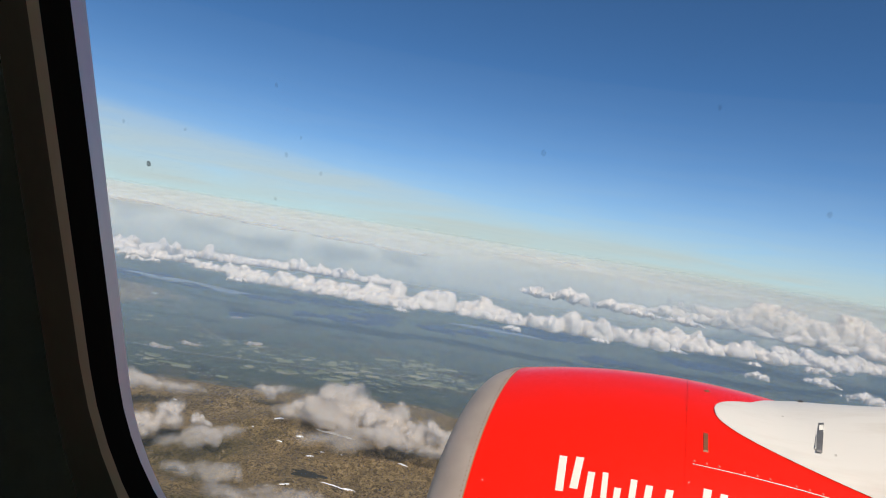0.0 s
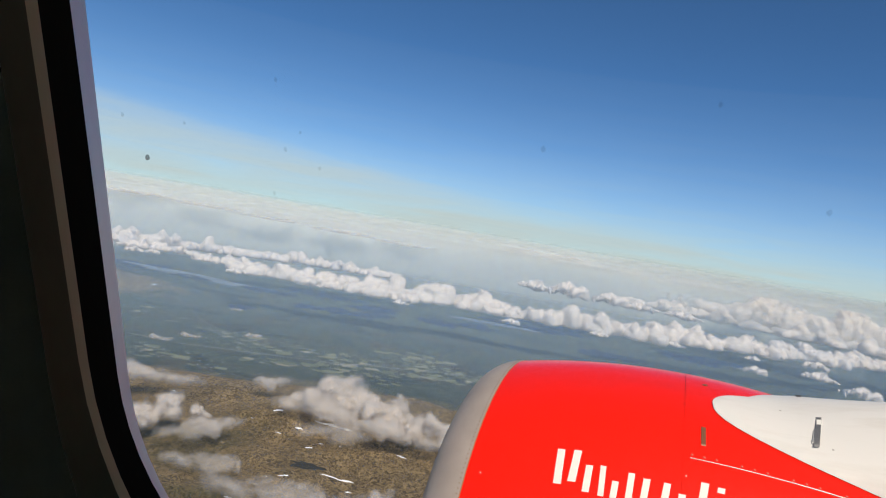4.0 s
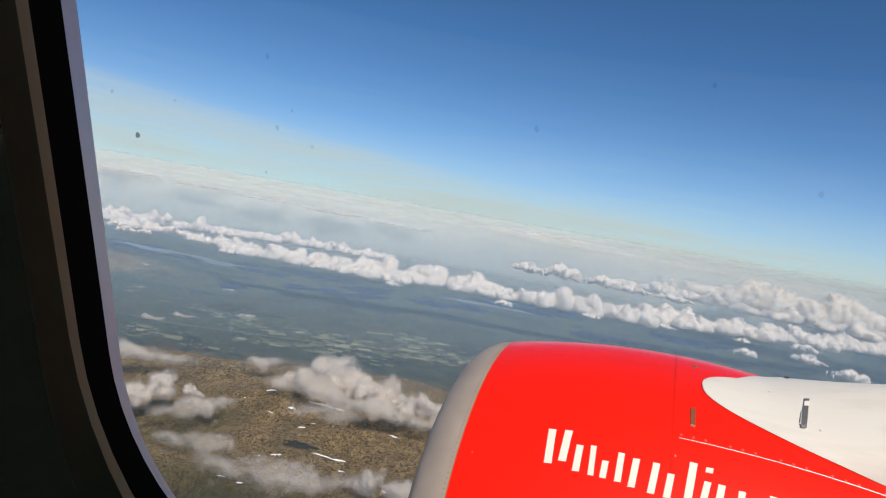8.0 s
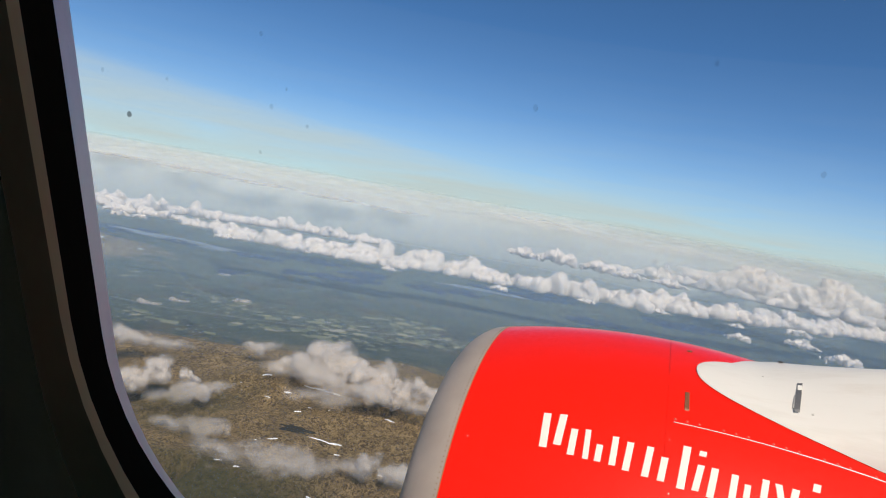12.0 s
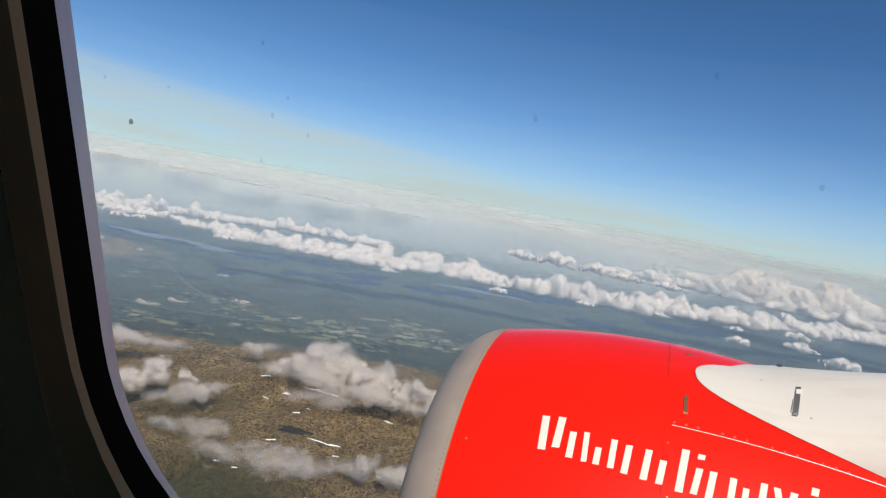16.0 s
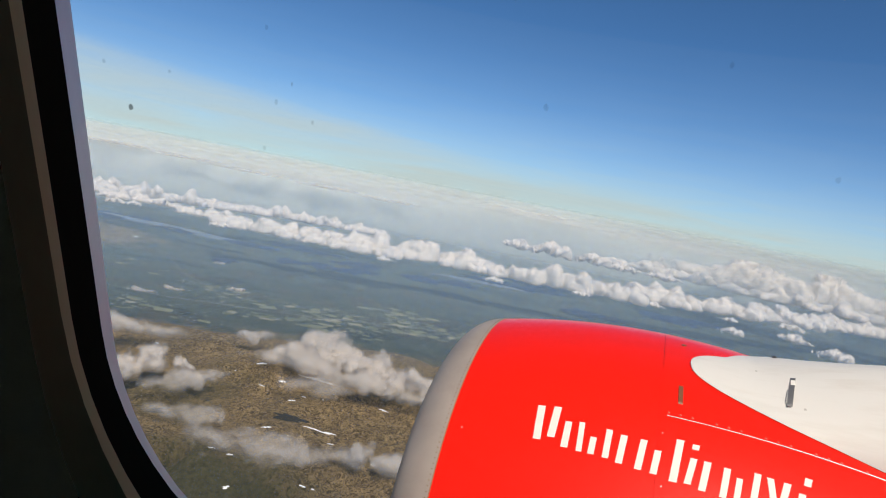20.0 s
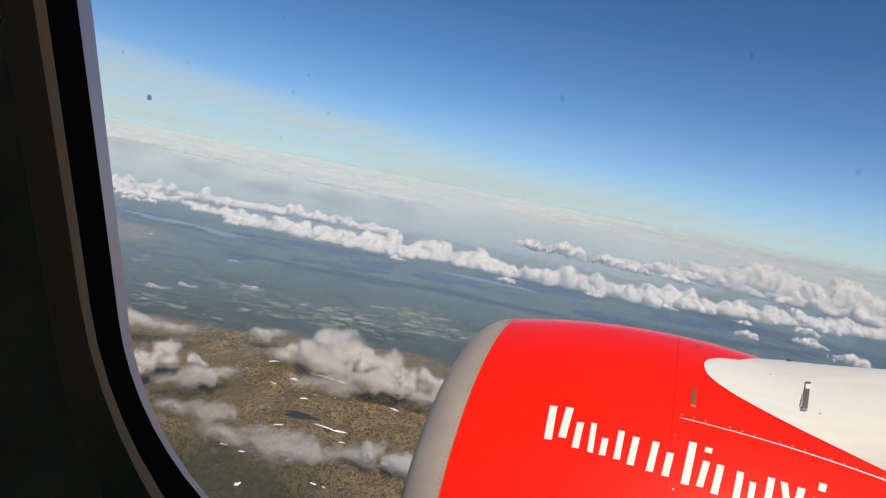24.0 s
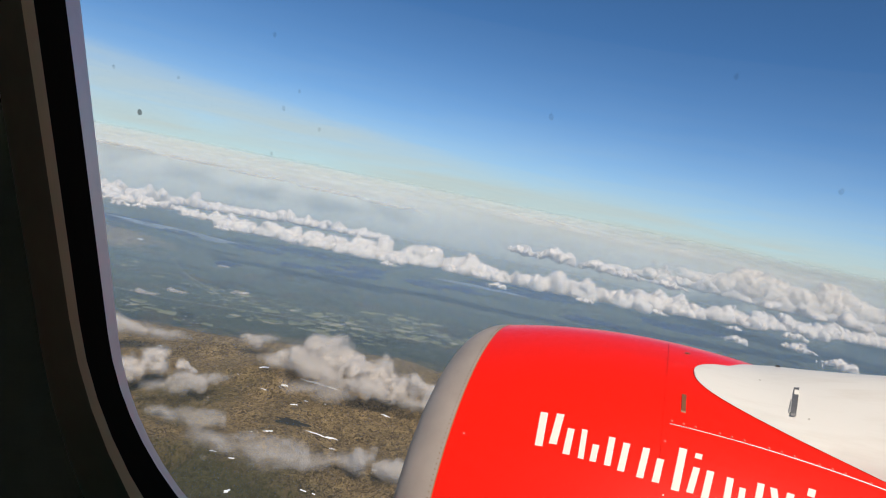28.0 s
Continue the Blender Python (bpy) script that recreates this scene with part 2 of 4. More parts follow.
def land():
    n = Nodes("land")
    where = n.place()
    fell = n.attribute("fell")
    big, mid, fine = n.noise(where, 0.012, 5.0), n.noise(where, 0.05, 5.0, 0.6), n.noise(where, 0.55, 6.0, 0.65)
    knobs = n.noise(n.place((1.0, 0.6, 1.0)), 0.62, 8.0, 0.76, 1.6)
    wood = n.blend(n.ramp(mid, 0.3, 0.75), (0.078, 0.108, 0.085), (0.128, 0.155, 0.108))
    stands = n.noise(n.place((0.7, 1.0, 1.0)), 0.014, 7.0, 0.62, 0.6)
    wood = n.blend(n.ramp(stands, 0.53, 0.62, 0.0, 0.6), wood, (0.030, 0.045, 0.050))
    wood = n.blend(n.ramp(stands, 0.30, 0.42, 0.6, 0.0), wood, (0.13, 0.135, 0.085))
    bog = n.blend(n.ramp(fine, 0.3, 0.7), (0.10, 0.085, 0.045), (0.16, 0.12, 0.07))
    low = n.blend(n.ramp(n.noise(n.place((0.7, 1.0, 1.0)), 0.03, 7.0, 0.66), 0.52, 0.64, 0.0, 0.7), wood, bog)
    # relief shade in the heath colour: hollows of the bump noise darker, ridges paler
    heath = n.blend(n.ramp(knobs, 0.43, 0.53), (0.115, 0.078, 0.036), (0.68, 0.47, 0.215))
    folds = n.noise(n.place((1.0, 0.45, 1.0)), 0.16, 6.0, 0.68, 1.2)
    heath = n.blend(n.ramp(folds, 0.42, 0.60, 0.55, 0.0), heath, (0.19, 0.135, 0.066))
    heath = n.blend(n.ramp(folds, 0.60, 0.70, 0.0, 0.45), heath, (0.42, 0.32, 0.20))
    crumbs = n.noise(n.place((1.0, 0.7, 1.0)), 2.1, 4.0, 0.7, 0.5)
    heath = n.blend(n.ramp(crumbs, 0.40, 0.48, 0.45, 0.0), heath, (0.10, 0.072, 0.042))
    shaded_moss = n.blend(n.ramp(fine, 0.3, 0.7), (0.070, 0.074, 0.026), (0.165, 0.15, 0.058))
    top = n.blend(n.ramp(big, 0.58, 0.72, 0.0, 0.5), heath, shaded_moss)
    top = n.blend(n.ramp(n.math("MULTIPLY", n.attribute("shaded_moss"), n.ramp(folds, 0.3, 0.6, 0.4, 1.2)), 0.1, 0.7, 0.0, 0.9), top, shaded_moss)
    stones = n.ramp(n.noise(where, 1.9, 3.0, 0.6), 0.66, 0.72, 0.0, 0.4)
    top = n.blend(stones, top, (0.42, 0.37, 0.30))
    c = n.blend(n.ramp(n.math("ADD", fell, n.math("MULTIPLY", n.math("SUBTRACT", mid, 0.5), 0.5)), 0.25, 0.6), low, top)
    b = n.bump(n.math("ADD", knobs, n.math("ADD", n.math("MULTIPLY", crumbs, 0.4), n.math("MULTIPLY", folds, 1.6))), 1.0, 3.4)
    return n.surface(c, 0.9, normal=b, specular=0.15)


LAND = land()


def field_stuff():
    n = Nodes("meadow")
    info = n.put("ShaderNodeObjectInfo").outputs["Random"]
    g = n.noise(n.place(), 0.4, 4.0)
    c = n.blend(n.ramp(info, 0.0, 0.55), (0.085, 0.112, 0.078), (0.175, 0.19, 0.125))
    c = n.blend(n.ramp(info, 0.7, 1.0), c, (0.29, 0.28, 0.21))
    return n.surface(n.blend(n.ramp(g, 0.3, 0.7, 0.0, 0.4), c, (0.20, 0.19, 0.09)), 0.9, specular=0.1)


MEADOW = field_stuff()


# ---- building helpers ----
def mesh_of(name, verts, faces, material, smooth=True, density=None, key="vapour"):
    me = bpy.data.meshes.new(name)
    me.from_pydata(verts, [], faces)
    me.materials.append(material)
    if smooth:
        me.shade_smooth()
    if density is not None:
        me.attributes.new(key, "FLOAT", "POINT").data.foreach_set("value", np.asarray(density, dtype=np.float32))
    return me


def part(name, me, parent, label=""):
    ob = new(name, me)
    ob.parent = parent
    if label:
        ob["label"] = label
    return ob


def grid_faces(rows, cols, closed=False):
    out = []
    for i in range(rows - 1):
        for j in range(cols if closed else cols - 1):
            k = (j + 1) % cols
            out.append((i * cols + j, i * cols + k, (i + 1) * cols + k, (i + 1) * cols + j))
    return out


# ---- the land ----
TABLE = np.random.RandomState(5).rand(256, 256)


def lattice(x, y):
    """Smooth noise between 0 and 1 on a unit lattice."""
    xi, yi = np.floor(x).astype(int), np.floor(y).astype(int)
    u, v = x - xi, y - yi
    u, v = u * u * (3 - 2 * u), v * v * (3 - 2 * v)
    a, b = TABLE[xi % 256, yi % 256], TABLE[(xi + 1) % 256, yi % 256]
    c, d = TABLE[xi % 256, (yi + 1) % 256], TABLE[(xi + 1) % 256, (yi + 1) % 256]
    return (a * (1 - u) + b * u) * (1 - v) + (c * (1 - u) + d * u) * v


def fractal(x, y, size, octaves=4):
    total, gain, norm = 0.0, 1.0, 0.0
    for o in range(octaves):
        k = 2.0 ** o / size
        total = total + gain * lattice(x * k + 17.3 * o, y * k + 5.1 * o)
        norm, gain = norm + gain, gain * 0.5
    return total / norm


def step(a, b, v):
    s = np.clip((v - a) / (b - a), 0, 1)
    return s * s * (3 - 2 * s)


def fell_share(x, y):
    """How far the bare high ground reaches: the near plateau and the hill beyond the valley."""
    r, a = np.hypot(x, y), np.degrees(np.arctan2(x, y))
    wobble = 70 * (fractal(x, y, 90, 3) - 0.5)
    near = (1 - step(300, 440, r + wobble)) * (1 - step(14, 34, a + wobble * 0.15))
    hill = np.exp(-(((x + 430) / 190) ** 2 + ((y - 680) / 120) ** 2)) * 1.1
    return np.clip(np.maximum(near, 0.55 * step(0.2, 0.9, hill)), 0, 1)


# small lakes on the fell that also stand for cloud shadow: middle, half length, water level
TARN_SHADOWS = ((-38, 219, 6.5, 34.5), (-12, 258, 5.5, 35.0), (-76, 206, 4.5, 34.0), (-30, 160, 5.0, 33.0), (-62, 172, 4.0, 33.0))


def height(x, y):
    x, y = np.asarray(x, float), np.asarray(y, float)
    r = np.hypot(x, y)
    f = fell_share(x, y)
    near = np.where(r < 520, f, 0)
    z = 34 * near + 16 * np.where(r >= 520, f, 0)
    z = z + f * (12 * (fractal(x, y, 60, 3) - 0.5) + 5.0 * (fractal(x, y, 16, 4) - 0.5))
    z = z + (1 - f) * 3.0 * (fractal(x, y, 220, 3) - 0.5)
    ridge = step(1100, 2200, r) * 26 * np.clip(fractal(x, y, 900, 3) - 0.42, 0, 1) * 2
    z = z + ridge
    for tx, ty, size, level in TARN_SHADOWS:
        w = 1 - step(size * 1.0, size * 1.7, np.hypot(x - tx, (y - ty) * 1.3))
        z = z * (1 - w) + level * w
    return z


radii = np.concatenate([[0.5], np.geomspace(45, 4850, 330)])
bearings = np.radians(np.concatenate([np.arange(-40, 42, 0.13), np.arange(44, 320, 4.0)]))
rr, bb = np.meshgrid(radii, bearings, indexing="ij")
gx, gy = rr * np.sin(bb), rr * np.cos(bb)
gz = height(gx, gy)
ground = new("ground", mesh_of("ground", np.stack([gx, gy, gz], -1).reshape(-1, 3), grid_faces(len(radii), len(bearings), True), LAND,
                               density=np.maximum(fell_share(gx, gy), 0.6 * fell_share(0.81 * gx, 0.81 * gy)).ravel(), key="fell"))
# green moss near left, spread so its dark colour also holds cloud shadow
moss_and_shade = 1.2 * np.exp(-(((gx + 50) / 30) ** 2 + ((gy - 155) / 26) ** 2))
ground.data.attributes.new("shaded_moss", "FLOAT", "POINT").data.foreach_set("value", moss_and_shade.ravel().astype(np.float32))
tagged(ground, "brown mountain heath falling to a dark green forested valley", "ground", kind="structure")


def blanket(name, material, x, y, long, wide, turn, lift, seed, ragged=0.45, label="", category="", group="", rings=5, spokes=26):
    """A thin patch that lies on the land with an uneven outline."""
    rnd = random.Random(seed)
    waves = [(k, rnd.uniform(0.3, 1.0) * ragged / k ** 0.6, rnd.uniform(0, 6.28)) for k in (2, 3, 5, 7, 9)]
    ca, sa = math.cos(turn), math.sin(turn)
    xs, ys, edge = [], [], []
    for i in range(rings + 1):
        for j in range(spokes):
            a = 2 * math.pi * j / spokes
            s = (i / rings) * max(0.15, 1 + sum(h * math.sin(k * a + p) for k, h, p in waves))
            u, v = s * long * math.cos(a), s * wide * math.sin(a)
            xs.append(x + ca * u - sa * v)
            ys.append(y + sa * u + ca * v)
            edge.append(i == rings)
    xs, ys = np.array(xs), np.array(ys)
    zs = height(xs, ys) + np.where(edge, -lift, lift)
    verts = np.stack([xs - x, ys - y, zs - float(height(x, y))], -1)
    ob = new(name, mesh_of(name, verts, grid_faces(rings + 1, spokes, True), material))
    ob.location = (x, y, float(height(x, y)))
    return tagged(ob, label, category, group)


# ---- haze in the air, painted on see-through sheets, sheet behind sheet ----
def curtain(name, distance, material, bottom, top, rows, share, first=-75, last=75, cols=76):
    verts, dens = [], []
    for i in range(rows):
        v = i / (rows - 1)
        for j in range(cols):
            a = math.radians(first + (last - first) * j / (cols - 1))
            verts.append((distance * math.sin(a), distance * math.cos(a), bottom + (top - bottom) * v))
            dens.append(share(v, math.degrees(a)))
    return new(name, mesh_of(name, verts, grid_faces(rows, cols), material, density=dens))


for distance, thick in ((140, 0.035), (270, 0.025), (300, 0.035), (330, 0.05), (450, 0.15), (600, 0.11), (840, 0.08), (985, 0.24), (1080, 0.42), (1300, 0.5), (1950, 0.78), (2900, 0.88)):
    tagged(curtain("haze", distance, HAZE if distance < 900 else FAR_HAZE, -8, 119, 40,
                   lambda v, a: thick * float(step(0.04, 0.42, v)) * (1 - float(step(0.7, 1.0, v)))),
           "tinted see-through sheet that stands for summer haze over the valley", "haze", "haze layers", "stuff")


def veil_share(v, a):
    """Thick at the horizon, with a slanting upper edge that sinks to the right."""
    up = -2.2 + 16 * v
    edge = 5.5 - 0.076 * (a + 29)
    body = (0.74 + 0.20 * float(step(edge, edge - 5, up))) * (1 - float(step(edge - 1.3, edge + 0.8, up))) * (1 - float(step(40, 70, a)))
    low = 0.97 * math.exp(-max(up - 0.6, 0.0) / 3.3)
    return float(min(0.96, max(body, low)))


tagged(curtain("glowing_veil", 4700, VEIL, EYE_HEIGHT - 4700 * math.tan(radians(2.2)), EYE_HEIGHT + 4700 * math.tan(radians(13.8)), 60, veil_share, -100, 100, 120),
       "pale glowing backdrop sheet for cirrus and haze over the far horizon", "cirrus cloud", kind="stuff")


# ---- clouds ----
BLOCK = np.random.RandomState(9).rand(64, 64, 64).astype(np.float32)


def lattice3(x, y, z):
    xi, yi, zi = (np.floor(v).astype(int) for v in (x, y, z))
    u, v, w = x - xi, y - yi, z - zi
    u, v, w = (s * s * (3 - 2 * s) for s in (u, v, w))
    total = 0.0
    for i in (0, 1):
        for j in (0, 1):
            for k in (0, 1):
                total = total + BLOCK[(xi + i) % 64, (yi + j) % 64, (zi + k) % 64] * (u if i else 1 - u) * (v if j else 1 - v) * (w if k else 1 - w)
    return total


def billow(x, y, z, size, octaves=4):
    """Rounded lumps: noise folded about its middle, as cauliflower tops are."""
    total, gain, norm = 0.0, 1.0, 0.0
    for o in range(octaves):
        k = 2.03 ** o / size
        total = total + gain * np.abs(2 * lattice3(x * k + 7.7 * o, y * k + 3.1 * o, z * k + 1.9 * o) - 1)
        norm, gain = norm + gain, gain * 0.52
    return total / norm


def skin(field, level):
    """The surface on which a field on a grid has this level: one vertex a cell (surface nets)."""
    inside = field > level
    nx, ny, nz = (s - 1 for s in field.shape)
    total, count = np.zeros((nx, ny, nz, 3), np.float32), np.zeros((nx, ny, nz), np.float32)
    corners = [(i, j, k) for i in (0, 1) for j in (0, 1) for k in (0, 1)]
    for a in corners:
        for axis in range(3):
            if a[axis]:
                continue
            b = list(a)
            b[axis] = 1
            fa = field[a[0]:a[0] + nx, a[1]:a[1] + ny, a[2]:a[2] + nz]
            fb = field[b[0]:b[0] + nx, b[1]:b[1] + ny, b[2]:b[2] + nz]
            cut = (fa > level) != (fb > level)
            t = np.where(cut, (level - fa) / np.where(cut, fb - fa, 1), 0)
            for q in range(3):
                total[..., q] += np.where(cut, a[q] + (t if q == axis else 0), 0)
            count += cut
    used = count > 0
    index = np.full(used.shape, -1)
    index[used] = np.arange(used.sum())
    place = np.stack(np.nonzero(used), -1) + total[used] / count[used][:, None]
    quads = []
    for axis in range(3):
        o1, o2 = (axis + 1) % 3, (axis + 2) % 3
        low = [slice(1, n) for n in (nx, ny, nz)]
        low[axis] = slice(0, (nx, ny, nz)[axis])
        high = list(low)
        high[axis] = slice(1, (nx, ny, nz)[axis] + 1)
        a, b = inside[tuple(low)], inside[tuple(high)]
        at = np.stack(np.nonzero(a != b), -1)
        flip = a[tuple(at.T)]
        for q in range(3):
            at[:, q] += low[q].start
        e1, e2 = np.eye(3, dtype=int)[o1], np.eye(3, dtype=int)[o2]
        ring = [index[tuple((at - m * e1 - n * e2).T)] for m, n in ((1, 1), (0, 1), (0, 0), (1, 0))]
        ring = np.stack(ring, -1)
        quads.append(np.where(flip[:, None], ring, ring[:, ::-1]))
    return place, np.concatenate(quads)


def wrapped(name, field, cell, corner, shells, material):
    """Nested surfaces of a field, each with its own thickness of vapour."""
    for q, s in enumerate(field.shape):
        rim = np.minimum(np.arange(s), s - 1 - np.arange(s))
        field = field - np.reshape(np.clip(2.0 - rim, 0, 2), [-1 if q == m else 1 for m in range(3)]) * 2.0
    verts, quads, dens, at = [], [], [], 0
    for level, thick in shells:
        p, f = skin(field.astype(np.float32), level)
        verts.append(p * cell + np.array(corner))
        quads.append(f + at)
        dens.append(np.full(len(p), thick))
        at += len(p)
    return mesh_of(name, np.concatenate(verts).tolist(), np.concatenate(quads).tolist(), material, density=np.concatenate(dens))


def heap_mesh(name, seed, wide, deep, tall, towers, cell, shells, material, torn=0.0):
    """A cumulus: round towers on a flat base, with smaller heads growing out of them."""
    rnd = random.Random(seed)
    xs, ys, zs = np.arange(-wide - 14 - 10 * torn, wide + 14 + 10 * torn, cell), np.arange(-deep - 12 - 6 * torn, deep + 12 + 6 * torn, cell), np.arange(-5, 1.6 * tall + 5, cell)
    x, y, z = np.meshgrid(xs, ys, zs, indexing="ij")
    balls = []
    for i in range(towers):
        u = -1 + 2 * (i + rnd.random()) / towers
        crest = rnd.choice((0.3, 0.4, 0.5, 0.65, 0.85)) * (1 - 0.6 * abs(u) ** 3)
        r = tall * (0.30 + 0.22 * crest)
        x0, y0 = u * wide, rnd.gauss(0, 0.25) * deep
        levels = 2 if crest > 0.6 else 1
        for k in range(levels):
            c = Vector((x0 + rnd.gauss(0, 0.3) * r, y0 + rnd.gauss(0, 0.3) * r, 0.5 * r + k * 0.6 * r))
            s = r * (1 - 0.13 * k)
            balls.append((c, s))
            for _ in range(7):
                d = Vector((rnd.gauss(0, 1), rnd.gauss(0, 1) - 0.4, abs(rnd.gauss(0, 0.8)))).normalized()
                balls.append((c + d * s * 0.85, s * rnd.uniform(0.3, 0.5)))
        # low skirts that join the towers
        for _ in range(5 if torn < 1 else 2):
            balls.append((Vector((x0 + rnd.uniform(-1.4, 1.4) * wide / towers, y0 + rnd.gauss(0, 0.2) * deep, 0.14 * tall)), tall * rnd.uniform(0.26, 0.44)))
    total = np.zeros(x.shape, np.float32)
    for c, r in balls:
        near = [np.abs(axis - q) < 2.2 * r for axis, q in ((xs, c.x), (ys, c.y), (zs, c.z))]
        pick = np.ix_(*near)
        if all(n.any() for n in near):
            d = np.sqrt((x[pick] - c.x) ** 2 + (y[pick] - c.y) ** 2 + ((z[pick] - c.z) * 1.1) ** 2)
            total[pick] += np.exp(6 * (1 - d / r)) * (d < 2.2 * r)
    off = rnd.uniform(0, 60)
    field = np.log(total + 1e-4) / 6 - 0.12
    field = field + 0.24 * (billow(x + off, y + off, z + off, 9.0, 4) - 0.33) + 0.35 * (lattice3(x / 9 + off, y / 9, z / 9) - 0.5)
    if torn:
        gain, bend = 1.0, 5 * (lattice3(x / 12 + off, y / 12, z / 12) - 0.5)
        for k in range(5):
            f = 2.1 ** k / 13.0
            field = field + torn * gain * (lattice3((x + bend) * f + off, (y - bend) * f + 2 * off, z * f + off) - 0.5)
            gain = gain * 0.6
    field = field - np.clip((1.0 - z + 2.0 * (lattice3(x / 10, y / 10, 0 * z + off) - 0.5)) / 3.0, 0, 3)
    return wrapped(name, field, cell, (xs[0], ys[0], zs[0]), shells, material)


def mist_mesh(name, seed, wide, deep, tall, cell, shells, material, torn=2.0, size=15.0, lumps=10.0, knobs=0.5, heaped=0.0):
    """A torn cloud without a firm edge: an uneven lens of vapour, many thin surfaces one in another."""
    rnd = random.Random(seed)
    xs, ys, zs = np.arange(-1.2 * wide, 1.2 * wide, cell), np.arange(-1.25 * deep, 1.25 * deep, cell), np.arange(-0.4 * tall, 1.15 * tall, cell)
    x, y, z = np.meshgrid(xs, ys, zs, indexing="ij")
    o = rnd.uniform(0, 60)
    bends = [0.6 * size * (lattice3(x / size + o + 9.1 * k, y / size + 3.3 * k, z / size + 5.7 * k) - 0.5) for k in range(3)]
    px, py, pz = x + bends[0], y + bends[1], z + bends[2]
    wave, gain, norm = 0.0, 1.0, 0.0
    for k in range(5):
        f = 2.1 ** k / size
        wave = wave + gain * lattice3(px * f + o, py * f + 2 * o, pz * f + o)
        norm, gain = norm + gain, gain * 0.55
    wave = wave / norm
    puffy = billow(px + o, py, pz + o, lumps, 4)
    crest = np.clip((1 - heaped) + heaped * 2.2 * (lattice3(x / (1.1 * tall) + o, y / (1.6 * tall) + o, 0 * x) - 0.22), 0.25, 1.1)
    mid = 0.2 * tall
    core = 1 - np.sqrt((x / wide) ** 2 + (y / (deep * (0.5 + 0.5 * crest))) ** 2 + (np.where(z > mid, (z - mid) / ((tall - mid) * crest), (mid - z) / (0.5 * tall))) ** 2)
    field = 1.35 * core - 0.25 + torn * (wave - 0.5) + knobs * (puffy - 0.33)
    return wrapped(name, field, cell, (xs[0], ys[0], zs[0]), shells, material)


def puff_mesh(name, seed, wide, deep, tall, balls, cell, shells, material, torn=2.1, size=9.0):
    """A small ragged cumulus: a loose cluster of round heads, frayed all over."""
    rnd = random.Random(seed)
    xs, ys, zs = np.arange(-1.5 * wide, 1.5 * wide, cell), np.arange(-1.7 * deep, 1.7 * deep, cell), np.arange(-0.35 * tall, 1.35 * tall, cell)
    x, y, z = np.meshgrid(xs, ys, zs, indexing="ij")
    o = rnd.uniform(0, 60)
    bends = [0.7 * size * (lattice3(x / size + o + 9.1 * k, y / size + 3.3 * k, z / size + 5.7 * k) - 0.5) for k in range(3)]
    px, py, pz = x + bends[0], y + bends[1], z + bends[2]
    total = np.zeros(x.shape, np.float32)
    lean = rnd.uniform(-0.4, 0.4)
    for _ in range(balls):
        u = max(-1.0, min(1.0, rnd.gauss(lean, 0.6)))
        r = tall * rnd.uniform(0.14, 0.36) * (1 - 0.6 * abs(u - lean) / (1 + abs(lean)))
        c = (u * wide, rnd.gauss(0, 0.4) * deep, r * rnd.uniform(0.5, 1.0) + tall * rnd.choice((0, 0, 0, 0.15, 0.3, 0.45)) * (1 - abs(u)))
        d = np.sqrt((px - c[0]) ** 2 + (py - c[1]) ** 2 + (pz - c[2]) ** 2)
        total += np.exp(np.clip(5 * (1 - d / r), -30, 5))
    field = np.log(total + 1e-6) / 5
    wave, gain, norm = 0.0, 1.0, 0.0
    for k in range(5):
        f = 2.1 ** k / size
        wave = wave + gain * lattice3(px * f + o, py * f + 2 * o, pz * f + o)
        norm, gain = norm + gain, gain * 0.64
    field = np.maximum(field, -1.4) + torn * (wave / norm - 0.5) + 0.35 * (billow(px + o, py, pz, 0.7 * size, 3) - 0.33)
    return wrapped(name, field, cell, (xs[0], ys[0], zs[0]), shells, material)


THIN_SHELLS = tuple((0.04 + 0.09 * i, 0.024 + 0.010 * i) for i in range(7))
FIRM_SHELLS = ((-0.32, 0.07), (-0.22, 0.16), (-0.12, 0.32), (-0.02, 0.6), (0.08, 1.0))
MID_SHELLS = tuple((0.02 + 0.075 * i, 0.04 + 0.02 * i) for i in range(9))
PUFF_SHELLS = tuple((-0.50 + 0.075 * i, 0.03 + 0.0028 * i * i) for i in range(12))
BANK_SHELLS = ((-0.20, 0.10), (-0.12, 0.2), (-0.04, 0.4), (0.04, 0.7), (0.12, 1.0))
SOFT_SHELLS = ((0.04, 0.14), (0.13, 0.35), (0.24, 0.7), (0.36, 1.0))
rags = [puff_mesh("cloud", 90 + i, 27, 11, 19, 30, 1.0, PUFF_SHELLS, WISP) for i in range(5)]
banks = [heap_mesh("cloud", 60 + i, 76, 18, 21, 13, 1.8, BANK_SHELLS, CLOUD, 0.6) for i in range(5)]
rows = [heap_mesh("cloud", 80 + i, 80, 18, 16, 15, 2.1, BANK_SHELLS, CLOUD, 0.45) for i in range(4)]
decks = [mist_mesh("cloud", 120 + i, 95, 40, 36, 3.0, SOFT_SHELLS, CLOUD, 1.6, 24.0, 13.0, 0.9, 0.35) for i in range(3)]
flats = [mist_mesh("cloud", 70 + i, 110, 44, 22, 4.0, MID_SHELLS, CLOUD, 1.9, 34.0, 18.0, 0.5, 0.3) for i in range(3)]
firm = [puff_mesh("cloud", 150 + i, 26, 11, 17, 30, 1.3, FIRM_SHELLS, CLOUD, 1.8, 9.0) for i in range(4)]
